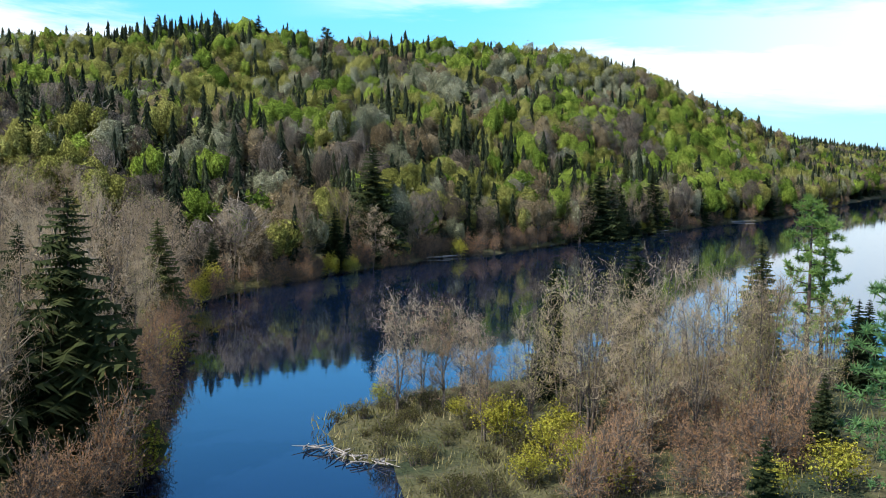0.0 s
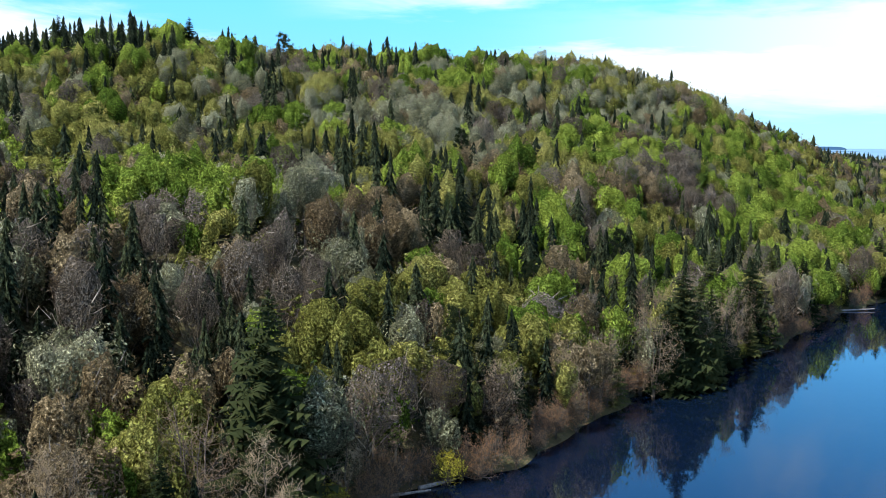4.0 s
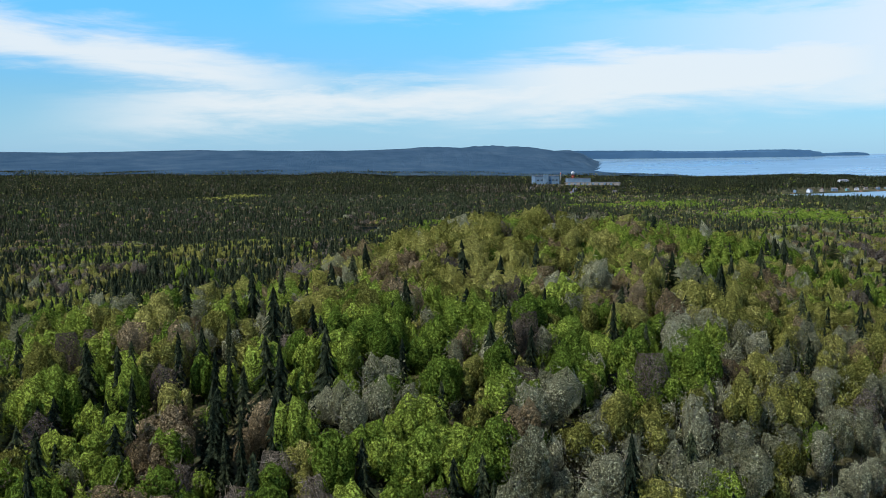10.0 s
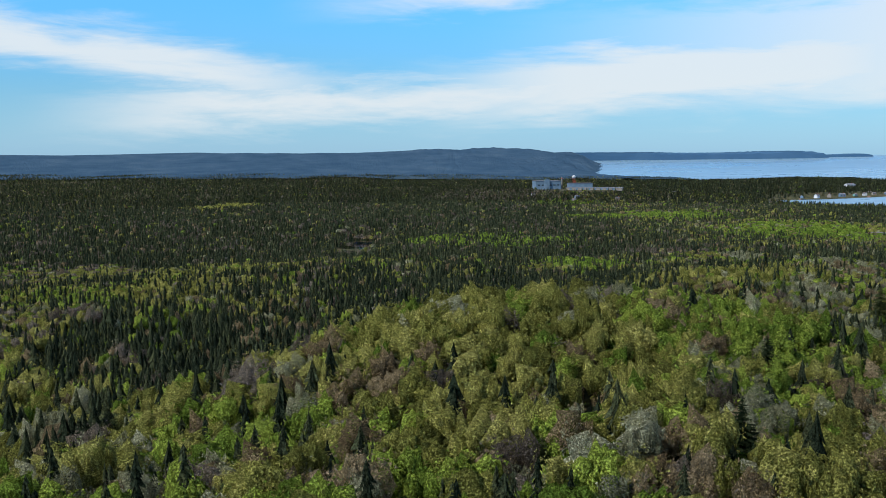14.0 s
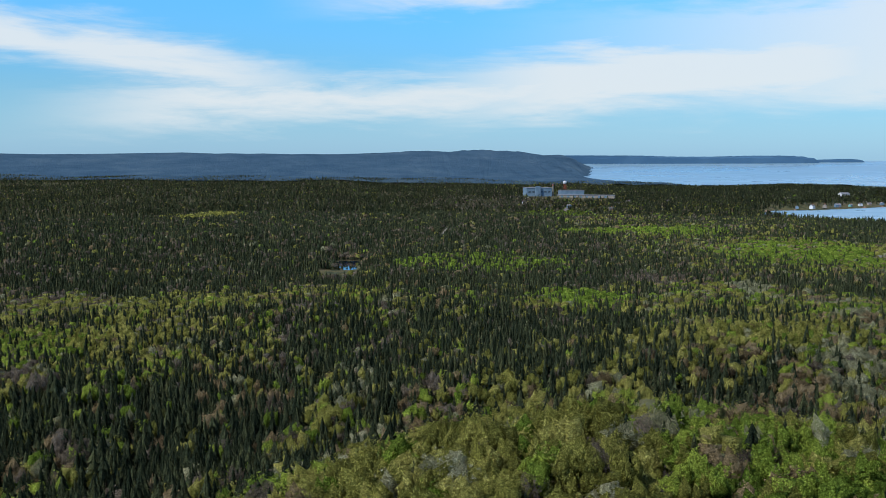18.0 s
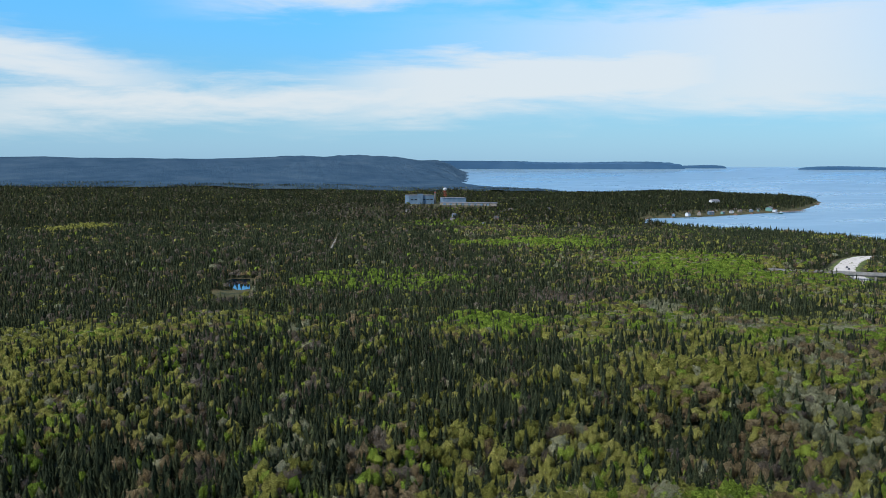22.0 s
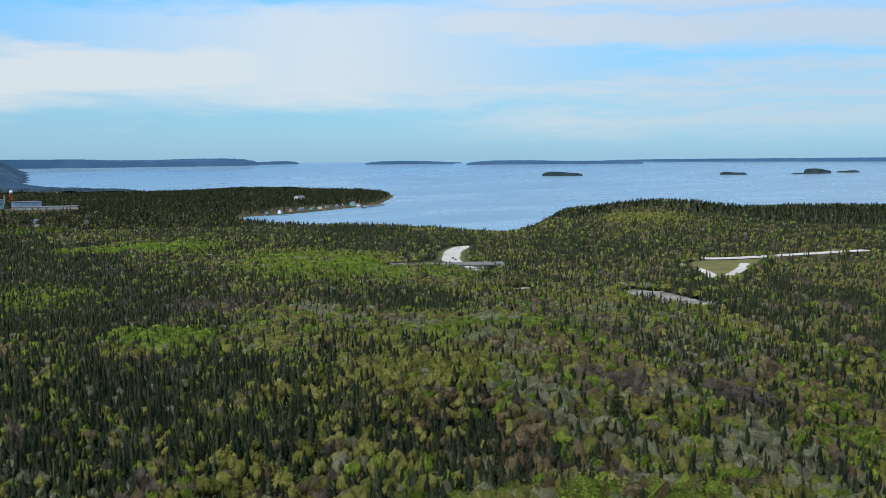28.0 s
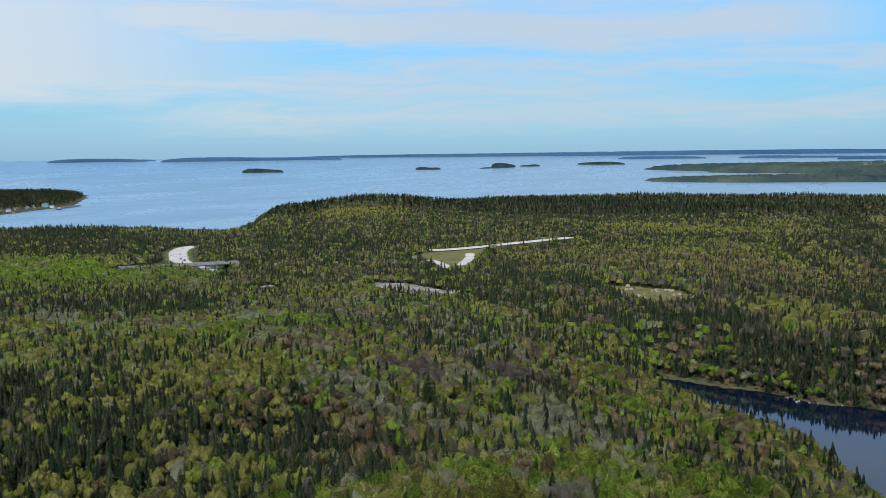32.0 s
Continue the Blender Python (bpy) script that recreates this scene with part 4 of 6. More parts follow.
m_bark_grey = bark("grey_bark", (0.05, 0.038, 0.028), (0.15, 0.12, 0.09))
m_bark_dark = bark("spruce_bark", (0.035, 0.025, 0.02), (0.10, 0.075, 0.055))
m_wood_pale = bark("weathered_wood", (0.13, 0.115, 0.10), (0.32, 0.285, 0.25), 5.0)
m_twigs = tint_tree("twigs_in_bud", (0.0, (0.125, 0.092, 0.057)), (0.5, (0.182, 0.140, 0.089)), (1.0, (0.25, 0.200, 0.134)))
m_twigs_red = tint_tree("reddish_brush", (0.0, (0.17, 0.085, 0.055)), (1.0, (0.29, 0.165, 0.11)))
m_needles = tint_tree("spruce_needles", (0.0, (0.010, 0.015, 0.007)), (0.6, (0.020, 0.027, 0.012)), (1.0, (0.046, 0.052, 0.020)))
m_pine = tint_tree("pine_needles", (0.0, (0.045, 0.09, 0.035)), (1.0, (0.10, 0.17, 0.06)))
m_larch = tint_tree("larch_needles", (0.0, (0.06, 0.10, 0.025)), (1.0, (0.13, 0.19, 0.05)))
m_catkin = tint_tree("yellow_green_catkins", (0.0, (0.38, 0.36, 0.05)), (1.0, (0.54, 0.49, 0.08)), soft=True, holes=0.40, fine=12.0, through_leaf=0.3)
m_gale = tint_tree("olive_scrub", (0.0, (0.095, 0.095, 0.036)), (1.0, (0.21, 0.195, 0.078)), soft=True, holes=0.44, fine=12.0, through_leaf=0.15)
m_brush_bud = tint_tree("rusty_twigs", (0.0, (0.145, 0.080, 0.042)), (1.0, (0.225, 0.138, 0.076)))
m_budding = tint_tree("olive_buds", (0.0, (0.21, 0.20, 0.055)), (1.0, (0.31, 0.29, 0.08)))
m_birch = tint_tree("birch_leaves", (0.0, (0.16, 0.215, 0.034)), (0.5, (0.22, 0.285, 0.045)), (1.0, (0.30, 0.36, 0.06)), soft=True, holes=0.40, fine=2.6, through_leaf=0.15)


def thing(name, label, category, group=""):
    return tagged(new(name), label, category, group)


def twig_spray(r, ends, n, length, width):
    """Fine twigs that spread upward from the ends of limbs."""
    at = ends[r.randint(0, len(ends), n)]
    d = r.normal(0, 0.55, (n, 3)) + np.array([0, 0, 0.55])
    d *= length * r.uniform(0.4, 1.2, (n, 1)) / np.linalg.norm(d, axis=1)[:, None]
    u = np.cross(d, r.normal(0, 1, (n, 3)))
    u *= width / (np.linalg.norm(u, axis=1)[:, None] + 1e-9)
    return np.stack([at - u, at + u, at + d], 1), at + d


def make_bare(r, name, label, high=8.0, stems=3, wide=2.6, leaf_mat=None, buds=330, bud=0.045, group="bare hardwoods by the lake", twig_mat=None, category="tree"):
    ob = thing(name, label, category, group)
    wood, ends = [], []
    for s in range(stems):
        a = s * 6.283 / stems + r.uniform(-0.5, 0.5)
        lean = wide * 0.28 * r.uniform(0.5, 1.2) if stems > 1 else 0.2
        top = high * r.uniform(0.82, 1.0)
        pts = [(0.12 * math.cos(a) * (stems > 1), 0.12 * math.sin(a) * (stems > 1), -0.3)]
        for k in range(1, 6):
            f = k / 5
            pts.append((lean * f * math.cos(a) + r.normal(0, 0.07), lean * f * math.sin(a) + r.normal(0, 0.07), top * f))
        wood += tube(pts, [0.062 * (high / 8) * (1 - 0.85 * k / 5) + 0.006 for k in range(6)], 6)
        for k in range(14):
            f = r.uniform(0.10, 0.97)
            i = min(int(f * 5), 4)
            base = np.array(pts[i]) + (np.array(pts[i + 1]) - np.array(pts[i])) * (f * 5 - i)
            b = a + r.uniform(-1.7, 1.7) if stems > 1 else r.uniform(0, 6.28)
            out = wide * (0.30 + 0.55 * math.sin(math.pi * min(1, f * 0.95))) * r.uniform(0.45, 1.0) * (1.3 - f)
            tip = base + np.array([out * math.cos(b), out * math.sin(b), high * 0.13 * r.uniform(0.4, 1.5)])
            mid = (base + tip) / 2 + np.array([0, 0, -0.08]) + r.normal(0, 0.08, 3)
            wood += tube([base, mid, tip], [0.022, 0.015, 0.007], 4)
            for q in (0.45, 0.7, 0.9, 1.0):
                ends.append(base + (tip - base) * q + r.normal(0, 0.06, 3))
            for _ in range(2):
                st = base + (tip - base) * r.uniform(0.3, 0.8)
                en = st + r.normal(0, 0.32, 3) + np.array([0, 0, 0.42])
                wood += tube([st, en], [0.013, 0.005], 3)
                ends += [en, (st + en) / 2]
        ends.append(np.array(pts[-1]))
    ends = np.array(ends)
    t1, tips = twig_spray(r, ends, 650, 0.85 * high / 8, 0.013)
    t2, tips2 = twig_spray(r, tips, 750, 0.5 * high / 8, 0.011)
    at = np.concatenate([tips, tips2])
    at = at[r.randint(0, len(at), buds)] + r.normal(0, 0.07, (buds, 3))
    part("trunk", wood, m_bark_grey, ob)
    part("twig_spray", np.concatenate([t1, t2]), twig_mat or m_twigs, ob, "fine pinkish-brown twigs", loose=True)
    part("budding", tri_cards(r, at, r.normal(0, 1, (buds, 3)), bud), leaf_mat or m_twigs, ob, loose=True)
    return ob


def make_spruce(r, name, label, high=10.0, wide=2.2, levels=32, mat=None, ragged=1.0, group="spruces by the lake"):
    ob = thing(name, label, "tree", group)
    part("trunk", tube([(0, 0, -0.3), (0, 0, high * 0.5), (0.03, 0, high * 0.97)], [0.16 * high / 10, 0.09 * high / 10, 0.012], 7), m_bark_dark, ob)
    cards = []
    levels = int(levels * 1.3)
    for k in range(levels):
        f = k / levels
        z = high * (0.06 + 0.93 * f)
        n = max(5, int(11 - 4 * f))
        a0 = r.uniform(0, 6.28)
        for i in range(n):
            a = a0 + i * 6.283 / n + r.uniform(-0.25, 0.25)
            ln = wide * (1 - f) ** 0.8 * r.uniform(0.6, 1.15) ** ragged + 0.12
            out = np.array([math.cos(a), math.sin(a), 0])
            side = np.array([-math.sin(a), math.cos(a), 0])
            base = np.array([0, 0, min(high * 0.98, z + r.normal(0, 0.55) * high / levels)])
            droop = ln * r.uniform(0.12, 0.42) * (1 - f * 0.6)
            seg = 6 if ln > 0.7 else 3
            for q in range(seg):
                u0, u1 = q / seg, (q + 1) / seg
                c0 = base + out * ln * u0 + np.array([0, 0, -droop * u0 ** 1.3 + 0.10 * ln * u0 ** 3])
                c1 = base + out * ln * u1 + np.array([0, 0, -droop * u1 ** 1.3 + 0.10 * ln * u1 ** 3])
                wd = min(0.8, ln * 0.36) * (1.15 - 0.6 * u0) * r.uniform(0.6, 1.4)
                sag = np.array([0, 0, -wd * r.uniform(0.2, 0.7)])
                for sgn in (-1, 1):
                    if sgn > 0:
                        cards.append((c0, c1, (c0 + c1) / 2 + side * r.normal(0, 0.1) * wd - np.array([0, 0, min(0.4, wd * r.uniform(0.5, 1.1))])))
                    cards.append((c0, c1 + out * 0.05, c0 + (c1 - c0) * r.uniform(0.7, 1.3) + side * sgn * wd + sag))
    cards += tube([(0, 0, high * 0.9), (0, 0, high)], [0.05, 0.004], 4)
    part("crown", np.array(cards, float), mat or m_needles, ob, loose=True)
    return ob


def make_pine(r, name, label, high=8.0, wide=2.3, limbs=26, tufts=5, tuft=0.42, mat=None, low=0.2, category="tree", group="pines and larches", per=9):
    ob = thing(name, label, category, group)
    wood = tube([(0, 0, -0.3), (0.05, 0.02, high * 0.5), (0, 0, high * 0.97)], [0.15 * high / 9, 0.08 * high / 9, 0.015], 7)
    cards = []
    for k in range(limbs):
        f = low + (1 - low) * (k + r.uniform(0, 1)) / limbs
        a = k * 2.4 + r.uniform(-0.3, 0.3)
        ln = wide * (1.12 - f) ** 0.65 * r.uniform(0.55, 1.1) + 0.15
        base = np.array([0, 0, high * f * 0.96])
        tip = base + np.array([ln * math.cos(a), ln * math.sin(a), ln * r.uniform(0.0, 0.4)])
        wood += tube([base, (base + tip) / 2 + np.array([0, 0, -0.08 * ln]), tip], [0.035, 0.022, 0.008], 4)
        for q in range(tufts):
            c = base + (tip - base) * (0.35 + 0.65 * (q + 0.7) / tufts) + r.normal(0, 0.12, 3)
            d = r.normal(0, 1, (per, 3)) + np.array([0, 0, 0.5])
            d /= np.linalg.norm(d, axis=1)[:, None]
            u = np.cross(d, r.normal(0, 1, (per, 3)))
            u /= np.linalg.norm(u, axis=1)[:, None]
            ln_ = tuft * r.uniform(0.6, 1.25, (per, 1))
            cards.append(np.stack([c - u * 0.032, c + u * 0.032, c + d * ln_], 1))
    part("trunk", wood, m_bark_dark, ob)
    part("crown", np.concatenate(cards), mat or m_pine, ob, loose=True)
    return ob


def make_shrub(r, name, label, high=2.4, wide=1.5, mat=None, cards=14, stems=9, group="shrubs on the point"):
    ob = thing(name, label, "shrub", group)
    wood, at = [], []
    for k in range(stems):
        a, lean = k * 2.4, wide * r.uniform(0.3, 0.9)
        tip = np.array([lean * math.cos(a), lean * math.sin(a), high * r.uniform(0.65, 0.95)])
        wood += tube([(0.1 * math.cos(a), 0.1 * math.sin(a), -0.1), tip * np.array([0.45, 0.45, 0.55]), tip], [0.03, 0.02, 0.006], 4)
        at += [tip, tip * np.array([0.8, 0.8, 0.8])]
    part("stem", wood, m_bark_grey, ob)
    v_, f_, d_ = leafage(r, cards * 70, 0.026, 0.42, 0.10, 7, 0.3)
    part("crown", (v_ * np.array([wide / 0.5, wide / 0.5, high]), f_, d_), mat or m_catkin, ob)
    return ob


def stand(ob, x, y, size=1.0, turn=0.0, tall=1.0, sink=0.0, fresh=True):
    """Puts a thing, or a copy of it, on the ground."""
    m = pose(x, y, float(height(np.array([x]), np.array([y]))[0]) - sink, 0, 0, turn) @ Matrix.Diagonal((size, size, size * tall, 1))
    if not fresh:
        ob.matrix_basis = m
        return ob
    return copy_thing(ob, m)


r = np.random.RandomState(77)
bare_kinds = [make_bare(r, "bare_tree", "leafless grey hardwood with fine pinkish twigs on the lake shore", 8.5, 3, 3.6), make_bare(r, "bare_tree", "leafless grey hardwood with fine pinkish twigs on the lake shore", 8.0, 4, 3.9),
              make_bare(r, "bare_tree", "leafless grey hardwood with fine pinkish twigs on the lake shore", 8.5, 2, 3.4), make_bare(r, "bare_tree", "leafless grey hardwood with fine pinkish twigs on the lake shore", 8.0, 1, 3.6)]
bud_kinds = [make_bare(r, "budding_alder", "tall thin alder with olive buds on the wooded point", 7.5, 5, 2.3, m_budding, 1300, 0.034, "budding alders on the point"),
             make_bare(r, "budding_alder", "tall thin alder with olive buds on the wooded point", 7.0, 3, 2.0, m_budding, 1200, 0.034, "budding alders on the point")]
thin_kinds = [make_bare(r, "young_maple", "slim young maple with bare reddish twigs at the water's edge", 5.4, 3, 1.5, m_twigs_red, 260, 0.035, "young maples at the point"),
              make_bare(r, "young_maple", "slim young maple with bare reddish twigs at the water's edge", 5.4, 2, 1.5, m_twigs_red, 260, 0.035, "young maples at the point")]
spruce_kinds = [make_spruce(r, "spruce_tree", "tall dark green spruce with drooping ragged branches", 10.0, 2.9, 30, None, 1.7), make_spruce(r, "spruce_tree", "dark green spruce with a narrow pointed crown", 10.0, 2.2, 34),
                make_spruce(r, "spruce_tree", "dark green spruce with a narrow pointed crown", 10.0, 2.4, 32, None, 1.4)]
# the first of each kind stands in its own place
stand(bare_kinds[0], -20.5, 68, 1.0, 20, fresh=False)
stand(bare_kinds[1], -17.5, 36.5, 1.08, 80, fresh=False)
stand(bare_kinds[2], -14, 109, 1.0, 200, fresh=False)
stand(bare_kinds[3], -21, 31, 1.0, 10, fresh=False)
stand(bud_kinds[0], 8.6, 47.5, 0.86, 0, fresh=False)
stand(bud_kinds[1], 6.9, 47.5, 0.85, 50, fresh=False)
stand(thin_kinds[0], -0.6, 49.2, 1.0, 0, fresh=False)
stand(thin_kinds[1], 1.6, 49.8, 0.98, 120, fresh=False)
stand(spruce_kinds[0], -13.1, 41.0, 1.14, 0, fresh=False)
stand(spruce_kinds[1], 7.2, 52.7, 0.72, 40, fresh=False)
stand(spruce_kinds[2], 11.3, 52.8, 0.84, 90, fresh=False)

# shore opposite: bare trees leaning over the water, spruces between them
shore = [(-16, 30), (-13, 39), (-17, 55), (-20, 72), (-24, 85), (-21, 97), (-14, 111), (-7, 122), (-2, 131), (6, 138), (18, 159), (29, 172), (42, 188), (58, 212), (79, 236), (108, 288), (138, 338), (172, 392)]
walked = [0.0]
for (ax, ay), (bx, by) in zip(shore, shore[1:]):
    walked.append(walked[-1] + math.hypot(bx - ax, by - ay))
s = 3.0
while s < walked[-1] - 5:
    k = next(i for i in range(len(walked) - 1) if walked[i + 1] >= s)
    f = (s - walked[k]) / (walked[k + 1] - walked[k])
    (ax, ay), (bx, by) = shore[k], shore[k + 1]
    nx, ny = -(by - ay), bx - ax
    ln = math.hypot(nx, ny)
    off = r.uniform(-2.4, 2.6)
    px_, py_ = ax + (bx - ax) * f + nx / ln * off, ay + (by - ay) * f + ny / ln * off
    if r.uniform() < (0.2 if s < 135 else 0.38):
        stand(spruce_kinds[r.randint(0, 3)], px_, py_, r.uniform(0.6, 1.0), r.uniform(0, 360))
    else:
        stand(bare_kinds[r.randint(0, 4)], px_, py_, r.uniform(0.75, 1.1), r.uniform(0, 360), r.uniform(0.85, 1.0))
    s += r.uniform(2.2, 4.6) * (1 if s < 220 else 1.7)
for x_, y_, h_ in ((-7.3, 122.5, 1.22), (-9, 126, 0.9), (3.5, 140, 0.95), (-5, 128, 0.8), (8, 146, 0.85), (33, 178, 1.0), (37, 183, 0.9), (46, 197, 0.85)):
    stand(spruce_kinds[r.randint(0, 3)], x_, y_, h_, r.uniform(0, 360))
for x_, y_ in ((-25, 40), (-22, 47), (-26, 60), (-28, 74), (-30, 90), (-27, 52), (-19, 50), (-16.5, 60.5), (-19, 64), (-20, 58), (-24, 66), (-13.5, 33), (-15, 41)):
    stand(bare_kinds[r.randint(0, 4)], x_, y_, r.uniform(0.8, 1.08), r.uniform(0, 360))

for x_, y_, h_ in ((26, 162, 1.1), (28.5, 165, 0.95), (30.5, 168.5, 1.05), (24, 159, 0.85), (33.5, 172, 0.95), (37, 177, 0.9)):
    stand(spruce_kinds[r.randint(0, 3)], x_, y_, h_, r.uniform(0, 360))
for x_, y_, h_ in ((22.5, 157.5, 1.0), (27.5, 163.0, 1.05), (32, 170, 1.0), (35.5, 175.5, 1.0), (39, 179.5, 0.95)):
    stand(bare_kinds[r.randint(0, 4)], x_, y_, h_, r.uniform(0, 360))

# the wood on the near bank
for _ in range(74):
    x_, y_ = r.uniform(-46, -12), r.uniform(20, 99)
    if float(inside_by(np.array([x_]), np.array([y_]), LAKE)[0]) < -1.2 and math.hypot(x_ + 13.1, y_ - 41.0) > 2.8:
        q = r.uniform()
        if q < 0.72:
            stand(bare_kinds[r.randint(0, 4)], x_, y_, r.uniform(0.75, 1.08), r.uniform(0, 360))
        elif q < 0.86:
            stand(spruce_kinds[r.randint(0, 3)], x_, y_, r.uniform(0.5, 0.95), r.uniform(0, 360))
        else:
            stand(bud_kinds[r.randint(0, 2)], x_, y_, r.uniform(0.8, 1.1), r.uniform(0, 360))

# the wooded point
for x_, y_, size in ((8.0, 45, 0.95), (9.6, 44, 1.0), (11.4, 46, 1.0), (13.2, 47, 0.95), (12.2, 43, 0.9), (14.6, 47.5, 0.95), (10.4, 47.5, 0.9), (15.8, 45.5, 0.9), (17.0, 49.0, 0.85), (13.4, 50.5, 0.55), (15.5, 52, 0.5)):
    stand(bare_kinds[r.randint(0, 4)], x_, y_, size * 0.80, r.uniform(0, 360))
for x_, y_, size in ((9.4, 46, 0.95), (5.6, 46.6, 0.85), (7.6, 45.5, 0.9), (12.0, 44.4, 1.0), (11, 47, 0.95), (16, 47, 0.95), (18.6, 46, 0.85), (5.0, 50.2, 0.55), (14, 45, 1.0), (10, 42, 0.9), (13.5, 41, 0.9), (16.5, 43, 0.9)):
    stand(bud_kinds[r.randint(0, 2)], x_, y_, size * 0.86, r.uniform(0, 360))
for x_, y_, size in ((0.6, 51.0, 0.95), (3.0, 47.6, 0.9), (2.6, 50.6, 0.85), (3.4, 45.2, 0.8)):
    stand(thin_kinds[r.randint(0, 2)], x_, y_, size, r.uniform(0, 360))
for x_, y_, size in ((10.3, 28.6, 0.66), (24.0, 54.5, 0.66), (19.0, 57.0, 0.92), (22.4, 52.0, 0.55), (16.4, 40.5, 0.4)):
    stand(spruce_kinds[r.randint(1, 3)], x_, y_, size, r.uniform(0, 360))
larch = make_pine(r, "larch_tree", "tall open larch with soft green needle tufts", 10.0, 2.1, 34, 6, 0.34, m_larch, 0.22, per=26)
stand(larch, 20.2, 53.0, 1.0, 0, fresh=False)
stand(larch, 21.6, 54.6, 0.9, 130)
pine = make_pine(r, "pine_tree", "young white pine with soft green needle tufts", 7.5, 2.6, 34, 7, 0.36, m_pine, 0.08, per=26)
stand(pine, 18.4, 38.5, 1.0, 0, fresh=False)
stand(pine, 17.6, 35.5, 0.62, 77)
willow = make_shrub(r, "willow_shrub", "rounded willow shrub covered in yellow-green catkins", 2.5, 1.35, m_catkin, 16)
stand(willow, 4.3, 44.3, 1.0, 0, fresh=False)
for x_, y_, size in ((5.9, 41.8, 1.0), (5.0, 39.6, 0.8), (3.6, 46.6, 0.8), (6.8, 39.4, 0.9), (-1.5, 52.2, 0.62), (2.4, 48.4, 0.6), (6.6, 43.6, 0.9), (8.0, 37.6, 0.8), (15.4, 36.6, 1.0), (13.0, 35.6, 0.7)):
    stand(willow, x_, y_, size, r.uniform(0, 360), r.uniform(0.85, 1.15), 0.15)
brush = make_bare(r, "brush_shrub", "low leafless brush with rusty brown twigs", 2.3, 6, 1.5, m_brush_bud, 260, 0.035, "brush on the point", m_brush_bud, "shrub")
stand(brush, 8.6, 39.8, 1.0, 0, fresh=False)
for _ in range(26):
    a, q = r.uniform(0.12, 0.36), r.uniform(33, 47)
    stand(brush, 1.7 + q * math.sin(a), 2.5 + q * math.cos(a), r.uniform(0.7, 1.1), r.uniform(0, 360), r.uniform(0.7, 1.2), 0.1)
low = make_shrub(r, "sweet_gale_shrub", "low olive-green shrub on the marshy point", 1.0, 0.9, m_gale, 9, 8)
stand(low, -1.0, 46.6, 1.0, 0, fresh=False)
for _ in range(150):
    x_, y_ = r.uniform(-4.5, 8), r.uniform(32, 54)
    if float(inside_by(np.array([x_]), np.array([y_]), POINT)[0]) > 0.7:
        stand(low, x_, y_, r.uniform(0.5, 1.1), r.uniform(0, 360), r.uniform(0.6, 1.1), 0.08)

for x_, y_, size in ((-12.6, 29, 1.1), (-12.0, 31.5, 1.0), (-11.6, 34, 1.2), (-11.2, 36.5, 1.0), (-10.6, 38.6, 1.2), (-10.8, 41, 1.1), (-11.4, 43.4, 1.0), (-12.2, 46, 1.2), (-12.8, 49, 1.1), (-13.4, 52, 1.0), (-14.2, 55, 1.1), (-15, 59, 1.2), (-15.8, 63, 1.1)):
    stand(brush, x_, y_, size, r.uniform(0, 360), r.uniform(0.9, 1.3), 0.2)

# brush that hides the far waterline
s = 1.0
while s < min(walked[-1] - 5, 330):
    k = next(i for i in range(len(walked) - 1) if walked[i + 1] >= s)
    f = (s - walked[k]) / (walked[k + 1] - walked[k])
    (ax, ay), (bx, by) = shore[k], shore[k + 1]
    ln = math.hypot(bx - ax, by - ay)
    off = r.uniform(-3.4, -1.6)
    stand([brush, brush, low, brush, willow, brush, brush][r.randint(0, 7)], ax + (bx - ax) * f - (by - ay) / ln * off, ay + (by - ay) * f + (bx - ax) / ln * off, r.uniform(0.7, 1.2), r.uniform(0, 360), r.uniform(0.8, 1.2), 0.1)
    s += r.uniform(0.9, 1.9) if s < 190 else r.uniform(1.8, 3.6)

# scrub on the marshy margin at the lake's end
east = LAKE[22:33]
for (ax, ay), (bx, by) in zip(east, east[1:]):
    for k in range(max(2, int(math.hypot(bx - ax, by - ay) / 1.5))):
        f, q = r.uniform(), math.hypot(bx - ax, by - ay)
        off = r.uniform(-6.5, -0.6)
        x_, y_ = ax + (bx - ax) * f - (by - ay) / q * off * (-1), ay + (by - ay) * f + (bx - ax) / q * off * (-1)
        if float(inside_by(np.array([x_]), np.array([y_]), LAKE)[0]) < -0.4:
            stand([low, low, brush][r.randint(0, 3)], x_, y_, r.uniform(0.8, 1.9), r.uniform(0, 360), r.uniform(0.5, 0.9), 0.1)

# sedge on the point and the lake margin
m_sedge, n = material("sedge")
a = n.add("ShaderNodeAttribute", attribute_name="tint")
surface(n, n.ramp(a.outputs["Fac"], (0.0, (0.095, 0.10, 0.03)), (0.5, (0.155, 0.14, 0.052)), (1.0, (0.26, 0.215, 0.105))), 0.85, through_leaf=0.2, spec=0.15)
x, y = scatter(r, -6, 45, 22, 74, 0.05)
d = inside_by(x, y, POINT)
ok = (d > 0.05) & (waves(x, y, 6, 31) + r.normal(0, 0.6, len(x)) > -0.5) & (r.uniform(0, 1, len(x)) < 1.1 - x / 40)
x, y = x[ok], y[ok]
z = height(x, y)
n_ = len(x)
a, hh, ln_ = r.uniform(0, 6.28, n_), r.uniform(0.15, 0.5, n_), r.normal(0, 0.16, (n_, 2))
q = np.stack([np.cos(a), np.sin(a), 0 * a], 1) * 0.035
base = np.stack([x, y, z - 0.03], 1)
blades = np.stack([base - q, base + q, base + np.stack([ln_[:, 0], ln_[:, 1], hh], 1)], 1)
